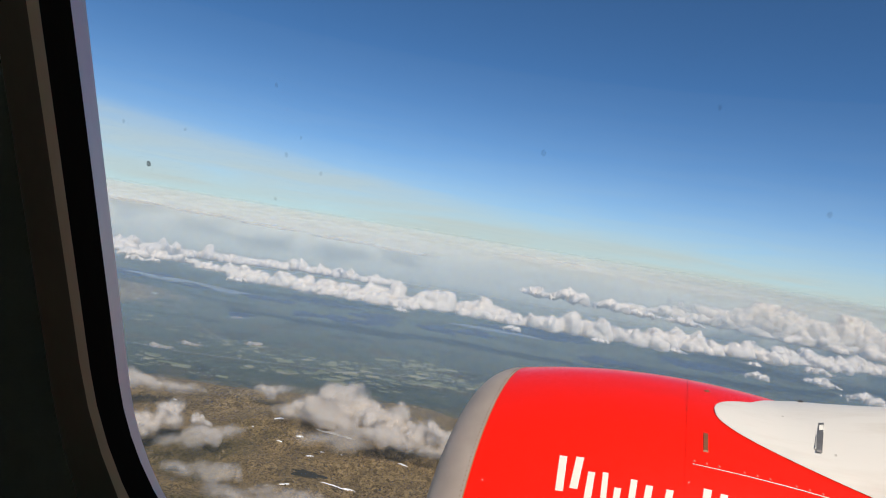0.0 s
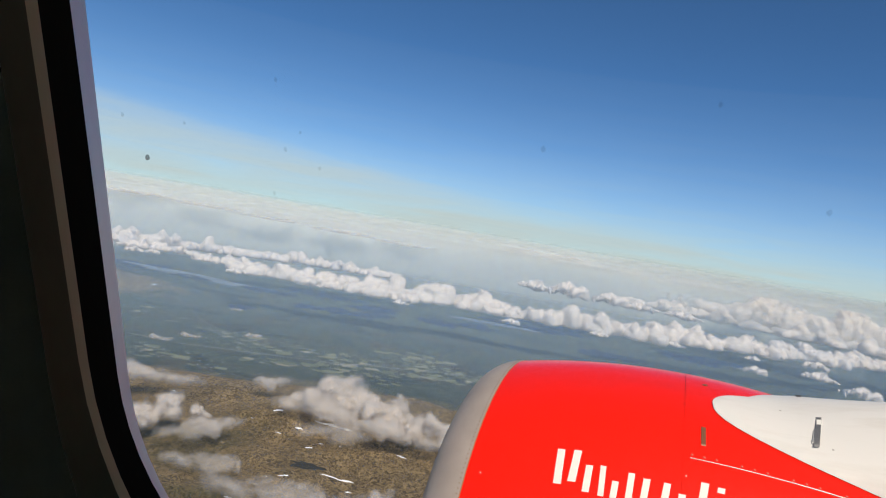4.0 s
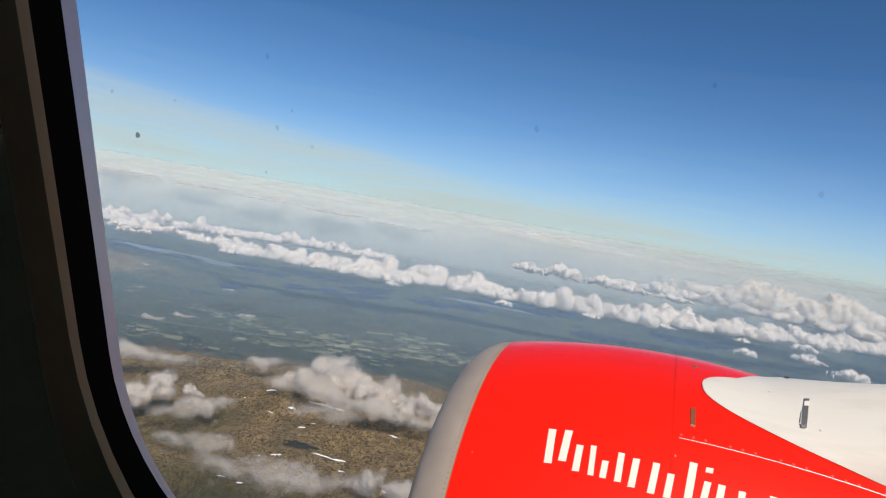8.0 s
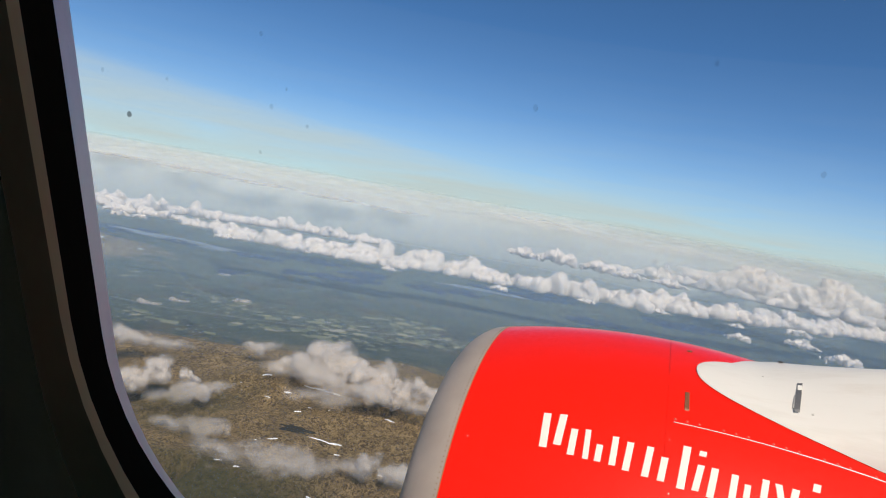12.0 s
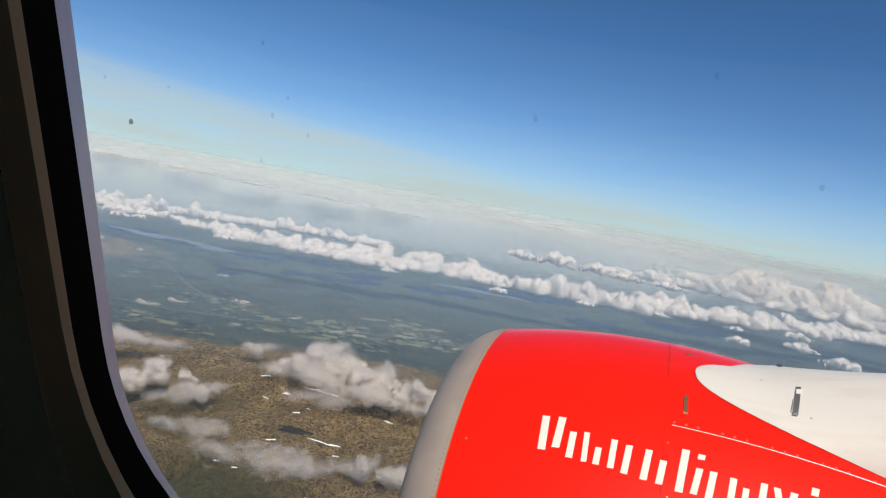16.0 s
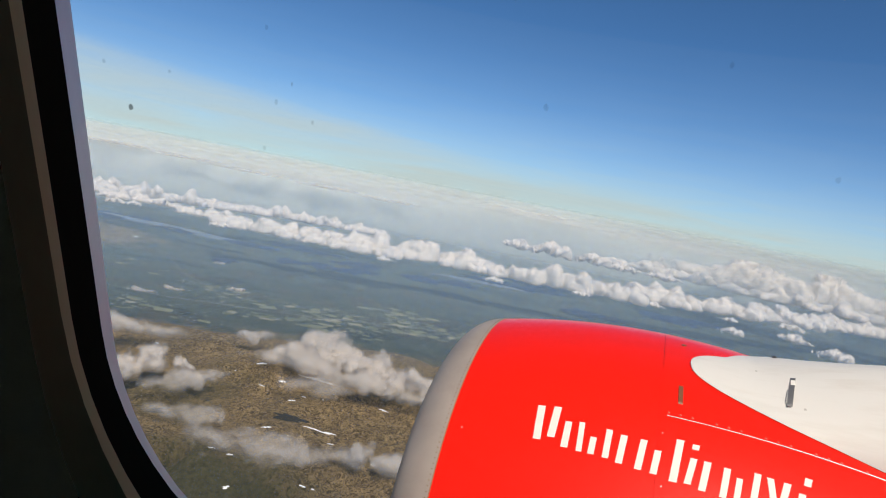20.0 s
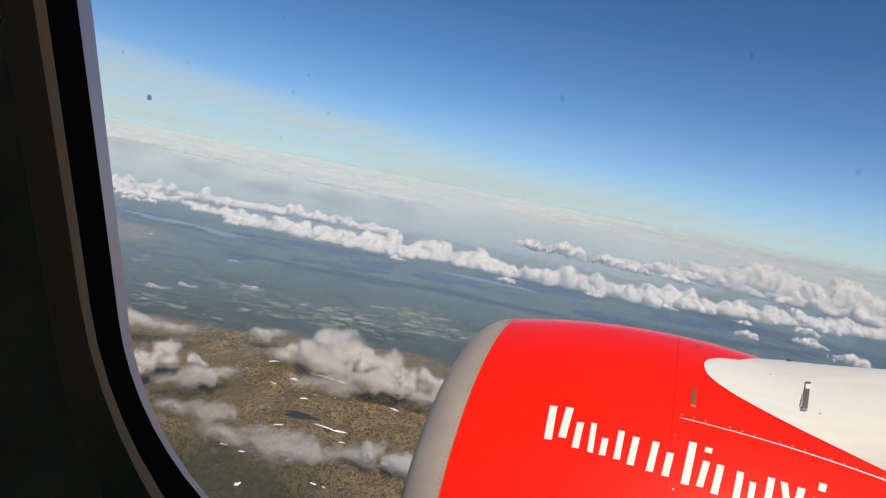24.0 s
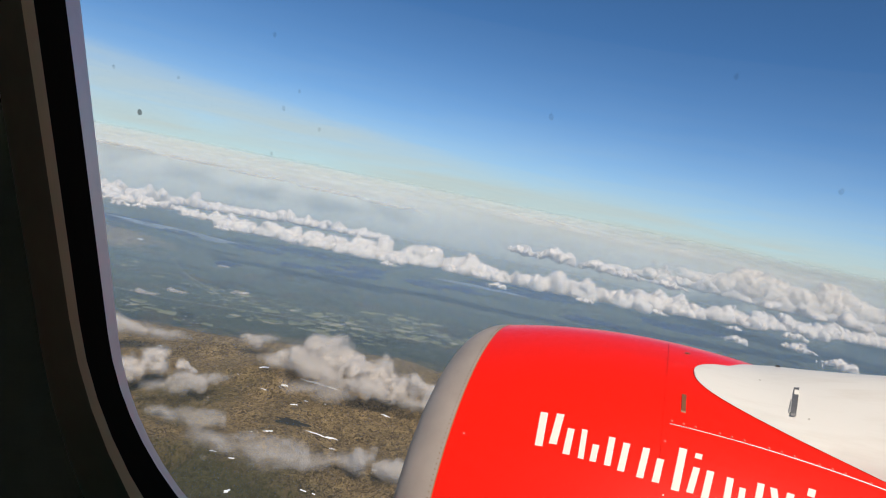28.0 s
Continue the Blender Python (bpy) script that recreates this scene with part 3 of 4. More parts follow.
veils = [mist_mesh("cloud", 130 + i, 30, 13, 13, 1.1, MID_SHELLS, WISP, 2.8, 14.0, 8.0, 0.8, 0.3) for i in range(4)]
shreds = [mist_mesh("cloud", 95 + i, 34, 20, 12, 1.4, THIN_SHELLS, WISP, 3.0, 15.0) for i in range(3)]


def cloud(me, bearing, distance, base, scale, turn, label, group):
    ob = new("cloud", me)
    a = radians(bearing)
    ob.location = (distance * math.sin(a), distance * math.cos(a), base)
    ob.rotation_euler = (0, 0, radians(turn - bearing))
    ob.scale = scale
    return tagged(ob, label, "cloud", group, "stuff")


sow = random.Random(11)
BAND = "white cumulus cloud with a flat grey base in a long row"
# the long row over the valley: a straight street of cloud, seen side on
for i in range(13):
    x = -420 + 80 * i + sow.uniform(-14, 14)
    s = sow.uniform(0.85, 1.15) * (0.62 if x < -230 else 1.0)
    y = 690 + 0.19 * abs(x + 40) + sow.uniform(-22, 22)
    cloud(banks[i % 5], math.degrees(math.atan2(x, y)), math.hypot(x, y), 36, (s * sow.uniform(0.75, 0.95), s, s * sow.uniform(0.85, 1.1)), sow.choice((0, 180)) + math.degrees(math.atan2(x, y)) + sow.uniform(-8, 8), BAND, "near cumulus row")
for i in range(9):
    x = -330 + 92 * i + sow.uniform(-25, 25)
    s = sow.uniform(0.3, 0.6)
    y = 650 + 0.19 * abs(x + 40) + sow.uniform(-12, 20)
    cloud(firm[i % 4], math.degrees(math.atan2(x, y)), math.hypot(x, y), 36, (s, s, s * 0.9), sow.choice((0, 180)), BAND, "near cumulus row")
# the thinner street behind it, which shows above it on one side
for i in range(6):
    a = -31 + 4.6 * i + sow.uniform(-1, 1)
    s = sow.uniform(0.8, 1.05)
    cloud(rows[(i * 3 + 1) % 4], a, 900 + sow.uniform(-25, 25), 37, (s * 0.9, s * 1.1, s * 1.15), sow.choice((0, 180)), BAND, "far cumulus row")
for i in range(4):
    a = 17 + 5.6 * i + sow.uniform(-1.5, 1.5)
    s = sow.uniform(0.9, 1.2)
    cloud(rows[(i * 3 + 1) % 4], a, 1020 + sow.uniform(-30, 40), 50, (s * 1.1, s, s * 1.0), sow.choice((0, 180)), BAND, "far cumulus row")
for i in range(8):
    a = -34 + 8.5 * i + sow.uniform(-1.5, 1.5)
    s = sow.uniform(1.4, 2.0)
    cloud(flats[i % 3], a, 1700 + sow.uniform(-150, 250), 62, (s * 1.3, s, s * (0.6 if a < 5 else 0.9)), sow.choice((0, 180)), "thin far layer of white stratocumulus", "far cloud bank")
for i in range(6):
    cloud(flats[(i + 1) % 3], -32 + 5.4 * i, 1060 + sow.uniform(-10, 15), 92 - 3.2 * i, (0.62, 0.4, sow.uniform(0.2, 0.36)), sow.uniform(-4, 4), "thin far streak of pale layer cloud", "far cloud streaks")
# the tall bank that stands by itself behind the street, then the broad one beyond
for a, d, b, s, h in ((6.6, 930, 54, 0.9, 1.0), (8.9, 935, 54, 1.1, 1.25), (12.4, 950, 52, 1.0, 1.0), (15.6, 955, 50, 0.9, 0.8), (18.5, 955, 50, 0.9, 0.8)):
    cloud(firm[int(a) % 4], a, d, b, (s, s, h), 0, "tall white cumulus standing alone behind the row", "tall cloud bank")
for i in range(4):
    cloud(decks[i % 3], 22 + 4.6 * i, 1040 + sow.uniform(-20, 20), 56, (0.95, 1.0, 1.12 + 0.04 * i), sow.choice((0, 180)), "tall bank of white cloud with a flat grey top", "tall cloud bank")
# single clouds over the valley
for a, d, s in ((-17.6, 470, 0.14), (-26.5, 800, 0.34), (-29.5, 700, 0.4), (-24.5, 760, 0.25), (28.5, 690, 0.5), (24, 640, 0.35), (31, 640, 0.5), (-22.8, 360, 0.22), (-20.6, 372, 0.2), (-16.0, 390, 0.18)):
    cloud((veils if d < 500 else firm)[int(d) % 4], a, d, 40, (s * 1.1, s, s * 1.15), 0, "small white cumulus cloud over the valley", "valley clouds")
# ragged clouds that drift close over the fell: bearing, distance, base, breadth, height
FELL_CLOUDS = ((-20.4, 244, 40, 0.50, 0.46), (-9.4, 274, 41, 0.72, 0.66), (-4.0, 262, 41, 0.60, 0.56), (-0.6, 252, 40, 0.55, 0.60), (4.0, 226, 41, 0.4, 0.4), (8.0, 262, 44, 0.7, 0.6), (16, 300, 45, 0.8, 0.7))
MID_CLOUDS = ((-22.4, 284, 41, 0.64, 0.62), (-14.2, 290, 41, 0.46, 0.46), (-2.4, 183, 40, 0.50, 0.56), (-9.4, 262, 40, 0.85, 0.70), (-1.6, 246, 39, 0.7, 0.7), (-18.2, 236, 39, 0.5, 0.5), (-6.5, 254, 40, 0.6, 0.5))
for i, (a, d, b, s, h) in enumerate(MID_CLOUDS):
    cloud(veils[i % 4], a, d, b, (s, s, h), sow.uniform(-18, 18), "soft frayed cloud drifting low over the fell", "fell clouds")
for i, (a, d, b, s, h) in enumerate(FELL_CLOUDS):
    cloud(rags[i % 5], a, d, b, (s, s, h), sow.choice((0, 180)) + sow.uniform(-18, 18), "ragged white cloud drifting low over the fell", "fell clouds")
for i, (a, d, b, s, h) in enumerate(((-20.0, 228, 40, 0.36, 0.40), (-13.2, 187, 39, 0.50, 0.46), (-8.6, 181, 39, 0.44, 0.42), (-8.0, 244, 39, 0.55, 0.5), (-18.5, 205, 39, 0.34, 0.36))):
    cloud(shreds[i % 3], a, d, b, (s, s, h), sow.uniform(-25, 25), "thin shreds of torn mist over the heath", "fell mist")


# ---- snow patches, tarn and shadow patches, meadows, village ----
# middle, half length, half breadth, turn
SNOW_BEDS = ((-37, 262, 6.5, 0.75, -0.12), (-49, 253, 1.4, 0.5, 0.1), (-39, 244, 1.2, 0.35, 0.3), (-29, 214, 3.8, 0.4, 0.05), (-24, 215, 1.5, 0.45, 0.2), (-42, 205, 1.1, 0.4, 0.0), (-51, 180, 0.8, 0.3, 0.6), (-41, 163, 1.1, 0.35, 0.7), (-9, 247, 1.7, 0.4, -0.2), (-60, 262, 2.0, 0.4, 0.2))
for i, (x, y, long, wide, turn) in enumerate(SNOW_BEDS):
    blanket("snow_patch", SNOW, x, y, long, wide, turn, 0.15, 470 + i, 0.8, "long bed of old snow in a hollow", "snow patch", "snow patches on the fell", 5, 40)
for i in range(24):
    a, d = radians(sow.uniform(-24, 8)), sow.uniform(165, 300)
    long = sow.choice((0.3, 0.4, 0.6, 0.9, 1.2)) * sow.uniform(0.7, 1.2)
    blanket("snow_patch", SNOW, d * math.sin(a), d * math.cos(a), long, long * sow.uniform(0.2, 0.5), sow.uniform(-0.7, 0.5), 0.15, 300 + i, 0.85,
            "patch of old white snow on brown heath", "snow patch", "snow patches on the fell")
# dark patches laid where cloud shadows fall, coloured for both tarn and shade
for i, (x, y, size, level) in enumerate(TARN_SHADOWS):
    blanket("tarn_shadow", TARN_SHADOW, x, y, size, size * 0.5, 0.15 * i - 0.2, 0.12, 450 + i, 0.4, "small dark patch for a tarn and cloud shadow on the brown fell", "lake", "tarns on the fell", 4, 30)
for i in range(14):
    x, y = sow.gauss(-400, 45), sow.gauss(690, 30)
    blanket("snow_patch", SNOW, x, y, sow.uniform(2, 6), sow.uniform(1, 2), sow.uniform(-0.6, 0.6), 0.4, 400 + i, 0.6, "small white snow patch on a far hill", "snow patch", "snow patches on the far hill")


def on_land(px, py, seed, long, wide, turn, material, name, label, category, group, ragged=0.35):
    return blanket(name, material, px, py, long, wide, turn, 0.4, seed, ragged, label, category, group, 4, 18)


def hay_field(px, py, long, wide, turn, seed):
    """A four-cornered field that lies on the land, no two corners alike."""
    rnd = random.Random(seed)
    corners = [(u * long * rnd.uniform(0.7, 1.2), v * wide * rnd.uniform(0.7, 1.2)) for u, v in ((-1, -1), (1, -1), (1, 1), (-1, 1))]
    verts, (ca, sa), foot = [], (math.cos(turn), math.sin(turn)), float(height(px, py))
    for i in range(4):
        for j in range(4):
            p, q = i / 3, j / 3
            u, v = (sum(w * c[k] for w, c in zip(((1 - p) * (1 - q), p * (1 - q), p * q, (1 - p) * q), corners)) for k in (0, 1))
            x, y = ca * u - sa * v, sa * u + ca * v
            verts.append((x, y, float(height(px + x, py + y)) + 0.4 - foot))
    ob = new("meadow", mesh_of("meadow", verts, grid_faces(4, 4), MEADOW))
    ob.location = (px, py, foot)
    return tagged(ob, "light green hay meadow on the valley floor", "meadow", "valley meadows")


# farmland in loose clusters: middle, spread, number of fields
FARMS = ((-146, 536, 17, 15, 22), (-83, 538, 20, 13, 28), (-190, 458, 26, 10, 20), (-14, 588, 20, 12, 24), (-2, 548, 24, 12, 26), (-50, 520, 24, 9, 20), (60, 575, 26, 14, 18), (-182, 556, 14, 10, 8),
         (-118, 486, 22, 10, 26), (-60, 500, 24, 9, 24), (10, 535, 24, 10, 24), (-252, 590, 18, 9, 10))
for x0, y0, sx, sy, count in FARMS:
    for i in range(int(1.5 * count)):
        x, y = sow.gauss(x0, sx), sow.gauss(y0, sy)
        size = sow.choice((0.6, 0.8, 1.1, 1.5, 2.0, 2.8))
        hay_field(x, y, size * sow.uniform(1.0, 2.4), size * sow.uniform(0.8, 1.6), sow.uniform(-0.5, 0.6), sow.randint(0, 9999))
# lakes and their arms: middle, half length, half breadth, turn
for i, (x, y, l, w, turn) in enumerate(((-417, 885, 44, 13, -0.1), (-330, 850, 30, 6, 0.1), (-214, 690, 17, 5, 0.05), (-162, 772, 22, 7, 0.15), (-120, 782, 30, 9, 0.2), (-88, 800, 26, 7, 0.1), (-94, 850, 40, 9, 0.1), (-15, 832, 30, 9, 0.1), (30, 850, 34, 8, 0.2), (-231, 846, 34, 8, 0.0),
                                        (-180, 900, 60, 9, 0.05), (110, 930, 70, 12, 0.1), (-120, 1060, 130, 18, 0.1), (190, 800, 40, 10, 0.2), (290, 720, 26, 8, 0.4), (330, 900, 60, 14, 0.1), (150, 1010, 90, 16, 0))):
    on_land(x, y, 700 + i, l, 3.4 * w, turn, FOREST_LAKE, "lake", "dark blue lake in the forest", "lake", "valley lakes", 0.5)


on_land(-345, 868, 731, 135, 20, -0.2, OPEN_WATER, "lake", "long pale blue lake arm shining under the clouds", "lake", "valley lakes", 0.3)
on_land(60, 905, 733, 80, 16, 0.0, OPEN_WATER, "lake", "long pale blue lake arm shining under the clouds", "lake", "valley lakes", 0.3)


def houses(count, seed):
    rnd = random.Random(seed)
    verts, faces = [], []
    for _ in range(count):
        x0, y0, sx, sy, _ = FARMS[rnd.choice((0, 1, 1, 2, 3, 3, 3, 4, 4, 4, 5, 6, 7))]
        x, y = rnd.gauss(x0, sx * 1.2), rnd.gauss(y0, sy * 1.0)
        z = float(height(x, y)) - 0.1
        l, w, h, a = rnd.uniform(0.22, 0.6), rnd.uniform(0.16, 0.3), rnd.uniform(0.16, 0.28), rnd.uniform(0, 3.14)
        k = len(verts)
        for u, v, q in ((-l, -w, 0), (l, -w, 0), (l, w, 0), (-l, w, 0), (-l, -w, h), (l, -w, h), (l, w, h), (-l, w, h), (-l, 0, h * 1.8), (l, 0, h * 1.8)):
            verts.append((x + math.cos(a) * u - math.sin(a) * v, y + math.sin(a) * u + math.cos(a) * v, z + q + 0.1))
        faces += [tuple(k + n for n in f) for f in ((0, 1, 5, 4), (1, 2, 6, 9, 5), (2, 3, 7, 6), (3, 0, 4, 8, 7), (4, 5, 9, 8), (6, 7, 8, 9))]
    return mesh_of("village_houses", verts, faces, HOUSE, False)


tagged(new("village_houses", houses(480, 3)), "small pale houses scattered along the valley", "village", kind="stuff")


def lane(points, wide, name, label, category, material):
    verts, faces = [], []
    path = []
    for (x0, y0), (x1, y1) in zip(points, points[1:]):
        for s in range(12):
            path.append((x0 + (x1 - x0) * s / 12, y0 + (y1 - y0) * s / 12))
    for i, (x, y) in enumerate(path):
        x, y = x + 3 * math.sin(i * 0.35), y + 2 * math.sin(i * 0.21)
        for side in (-1, 1):
            verts.append((x, y + side * wide, float(height(x, y + side * wide)) + 0.3))
    faces = grid_faces(len(path), 2)
    return tagged(new(name, mesh_of(name, verts, faces, material)), label, category, kind="structure")


lane(((-290, 500), (-190, 492), (-90, 520), (20, 552), (140, 560)), 0.45, "road", "pale country road along the valley", "road", ROAD)
lane(((-271, 659), (-220, 600), (-177, 548), (-150, 520)), 0.4, "road", "straight pale road through forest", "road", ROAD)


def boulders(count, seed):
    """Loose stones strewn over the fell, each a small rough block."""
    rnd = np.random.RandomState(seed)
    a, d = np.radians(rnd.uniform(-30, 14, count)), np.sqrt(rnd.uniform(150 ** 2, 340 ** 2, count))
    x, y = d * np.sin(a), d * np.cos(a)
    keep = (((x + 50) / 34) ** 2 + ((y - 155) / 30) ** 2 > 1) & (fell_share(x, y) > 0.7) & (fractal(x, y, 11, 3) > 0.47)
    x, y = x[keep], y[keep]
    z = height(x, y)
    size = rnd.gamma(1.6, 0.055, len(x)) + 0.05
    base = np.array([(1, 0, 0), (0.3, 0.9, 0), (-0.8, 0.6, 0), (-0.9, -0.5, 0), (0.2, -1, 0), (0.5, 0.1, 0.8), (-0.3, 0.3, 0.9), (-0.2, -0.4, 0.7)])
    tris = [(0, 1, 5), (1, 6, 5), (1, 2, 6), (2, 3, 6), (3, 7, 6), (3, 4, 7), (4, 0, 5), (4, 5, 7), (5, 6, 7)]
    verts, faces = [], []
    for i in range(len(x)):
        turn = rnd.uniform(0, 6.28)
        s = base * rnd.uniform(0.7, 1.3, base.shape) * size[i] * np.array((1.3, 1.0, 0.8))
        c, q = math.cos(turn), math.sin(turn)
        verts.append(np.stack([x[i] + s[:, 0] * c - s[:, 1] * q, y[i] + s[:, 0] * q + s[:, 1] * c, z[i] + s[:, 2] - 0.05], -1))
        faces += [tuple(k + 8 * i for k in f) for f in tris]
    return mesh_of("boulders", np.concatenate(verts).tolist(), faces, STONE, False)


tagged(new("boulders", boulders(40000, 4)), "pale grey-brown boulders strewn over the fell", "boulders", kind="stuff")

# ---- the engine ----
LIP, LIP_RADIUS, TOP, CREST, FALL = 0.161, 0.869, 1.04, 0.545, 0.173


def girth(x):
    """The nacelle's radius x metres behind the lip of the inlet."""
    if x < LIP:
        q = 1 - max(x, 0) / LIP
        full = TOP - FALL * (LIP - CREST) ** 2
        return LIP_RADIUS + (full - LIP_RADIUS) * math.sqrt(1 - q * q)
    if x < 1.5:
        return TOP - FALL * (x - CREST) ** 2
    return TOP - FALL * 0.955 ** 2 - 2 * FALL * 0.955 * (x - 1.5) * 0.75


def on_cowl(x, degrees, lift=0.0):
    """A point of the cowl; degrees from the top towards the cabin."""
    a, r = radians(degrees), girth(x) + lift
    return (x, -r * math.sin(a), r * math.cos(a))


def sweep(stations, first, last, steps, lift=0.0):
    closed = last - first >= 360
    cols = steps if closed else steps + 1
    verts = [on_cowl(x, first + (last - first) * j / steps, lift) for x in stations for j in range(cols)]
    return verts, grid_faces(len(stations), cols, closed)


def span(a, b, n):
    return [a + (b - a) * i / n for i in range(n + 1)]


engine = new("jet_engine")
engine.matrix_world = AIRCRAFT
tagged(engine, "red jet engine nacelle with bare metal inlet lip", "jet engine")

lip_stations = [LIP * (1 - math.cos(math.pi / 2 * i / 14)) for i in range(15)]
v, f = sweep(lip_stations, 0, 360, 160)
inner = [(0.0, 0.869), (0.02, 0.835), (0.06, 0.81), (0.14, 0.795), (0.3, 0.79), (0.7, 0.80)]
part("inlet_lip", mesh_of("inlet_lip", v, f, METAL), engine, "dull bare metal inlet lip")
ring = [(x, -r * math.sin(2 * math.pi * j / 96), r * math.cos(2 * math.pi * j / 96)) for x, r in inner for j in range(96)]
part("inlet_duct", mesh_of("inlet_duct", ring, grid_faces(len(inner), 96, True), DARK), engine)
fan = [(0.7, -r * math.sin(2 * math.pi * j / 96), r * math.cos(2 * math.pi * j / 96)) for r in (0.80, 0.3) for j in range(96)] + [(0.45, 0, 0)]
part("fan_face", mesh_of("fan_face", fan, grid_faces(2, 96, True) + [(96 + j, 96 + (j + 1) % 96, 192) for j in range(96)], DARK), engine)

tail = [(2.6, girth(2.6) - 0.01), (2.6, 0.52), (2.95, 0.46), (3.0, 0.36), (3.35, 0.05)]
ring = [(x, -r * math.sin(2 * math.pi * j / 96), r * math.cos(2 * math.pi * j / 96)) for x, r in tail for j in range(96)]
part("exhaust_nozzle", mesh_of("exhaust_nozzle", ring, grid_faces(len(tail), 96, True), DARK), engine, "dark metal exhaust nozzle")

SPLIT = 0.825
v, f = sweep(span(LIP + 0.0015, SPLIT - 0.0005, 40), 0, 360, 180)
part("fan_cowl", mesh_of("fan_cowl", v, f, RED), engine, "glossy red fan cowl with white lettering shapes")
v, f = sweep(span(SPLIT + 0.0005, 2.6, 60), 0, 360, 180)
part("rear_cowl", mesh_of("rear_cowl", v, f, RED), engine, "glossy red rear cowl")
v, f = sweep([LIP - 0.001, LIP + 0.002], 0, 360, 160, -0.004)
part("lip_joint", mesh_of("lip_joint", v, f, SEAM), engine)
v, f = sweep([SPLIT - 0.003, SPLIT + 0.003], 0, 360, 160, -0.004)
part("cowl_joint", mesh_of("cowl_joint", v, f, SEAM), engine)
v, f = sweep([SPLIT - 0.001, SPLIT + 0.001], -40, 9.0, 60, 0.0012)
part("panel_gap", mesh_of("panel_gap", v, f, SEAM), engine)

# orange sealant line and rivets behind the lip
v, f = sweep([LIP + 0.0005, LIP + 0.004], -60, 90, 150, 0.0012)
part("sealant_line", mesh_of("sealant_line", v, f, plain("sealant", (0.50, 0.22, 0.10), 0.6)), engine, "thin orange sealant line")


def stud(x, degrees, size, rise=0.002):
    c, n = Vector(on_cowl(x, degrees)), Vector((0, -math.sin(radians(degrees)), math.cos(radians(degrees))))
    side, up = Vector((1, 0, 0)), n.cross(Vector((1, 0, 0)))
    ringed = [c + (side * math.cos(k * math.pi / 4) + up * math.sin(k * math.pi / 4)) * size for k in range(8)]
    verts = [tuple(p) for p in ringed] + [tuple(p + n * rise * 0.8 - (p - c) * 0.25) for p in ringed] + [tuple(c + n * rise)]
    faces = [(k, (k + 1) % 8, 8 + (k + 1) % 8, 8 + k) for k in range(8)] + [(8 + k, 8 + (k + 1) % 8, 16) for k in range(8)]
    return verts, faces


for i in range(92):
    v, f = stud(LIP - 0.009, -20 + 1.03 * i, 0.0022)
    part("rivet", mesh_of("rivet", v, f, RIVET), engine)
for i in range(17):
    if i % 4 != 3:
        v, f = stud(0.852 + 0.036 * i, 22.9 + 0.04 * i, 0.0045, 0.003)
        part("bolt", mesh_of("bolt", v, f, BOLT), engine)
v, f = stud(0.893, -3.9, 0.011, 0.004)
part("vent_plug", mesh_of("vent_plug", v, f, LATCH), engine, "small brown round fitting")

# pale edge strip along the split line
verts, dens = [], []
for i in range(41):
    x = 0.847 + 0.043 * i
    w = 0.05 + 0.24 * i / 40
    base = 23.75 + 0.02 * i
    verts += [on_cowl(x, base - w, 0.0005), on_cowl(x, base - w, 0.003), on_cowl(x, base + w, 0.003), on_cowl(x, base + w, 0.0005)]
part("edge_strip", mesh_of("edge_strip", verts, grid_faces(41, 4), LETTER, False), engine, "pale metal edge strip")


def plate(name, x0, x1, d0, d1, lift, material, parent, label="", skew=0.0):
    """A small raised plate that follows the cowl."""
    verts, n = [], 6
    for level in (0.0, lift):
        for i in range(n + 1):
            for j in range(n + 1):
                u, v = i / n, j / n
                inset = 0.0 if level == 0 else 0.06
                uu, vv = inset + u * (1 - 2 * inset), inset + v * (1 - 2 * inset)
                verts.append(on_cowl(x0 + (x1 - x0) * uu + skew * vv, d0 + (d1 - d0) * vv, cover(x0 + (x1 - x0) * uu, d0 + (d1 - d0) * vv) + level))
    m = n + 1
    faces = [(m * m + i * m + j, m * m + i * m + j + 1, m * m + (i + 1) * m + j + 1, m * m + (i + 1) * m + j) for i in range(n) for j in range(n)]
    rim = [(0, j) for j in range(n)] + [(i, n) for i in range(n)] + [(n, j) for j in range(n, 0, -1)] + [(i, 0) for i in range(n, 0, -1)]
    loop = [i * m + j for i, j in rim]
    faces += [(a, b, b + m * m, a + m * m) for a, b in zip(loop, loop[1:] + loop[:1])]
    return part(name, mesh_of(name, verts, faces, material, False), parent, label)


# the white pylon fairing
TIP = 0.915


def edges(x):
    """The fairing's far and near edge on the cowl, in degrees from the top."""
    s = max(0.0, x - TIP)
    return 6.0 - min(24.0, 20.0 * s ** 0.42 + 75.0 * max(0.0, s - 0.125)), 6.0 + 21.0 * s ** 0.42 - 1.5 * max(0.0, s - 0.3)


def bulge(x, u):
    """How far the fairing stands off the cowl, u from -1 at its far edge to 1 at its near edge."""
    rise = 0.985 + 0.13 * max(0.0, x - 1.12) - girth(x)
    crest = 0.004 + 0.012 * math.log(1 + math.exp(rise / 0.012))
    return crest * max(0.0, math.cos(0.5 * math.pi * u)) ** 0.8


def cover(x, degrees):
    if x <= TIP:
        return 0.0
    far_side, near_side = edges(x)
    u = (2 * degrees - far_side - near_side) / (near_side - far_side)
    return bulge(x, u) + 0.003 if abs(u) < 1 else 0.0


verts = []
stations = [TIP + 1.68 * (i / 90) ** 2.4 for i in range(91)]
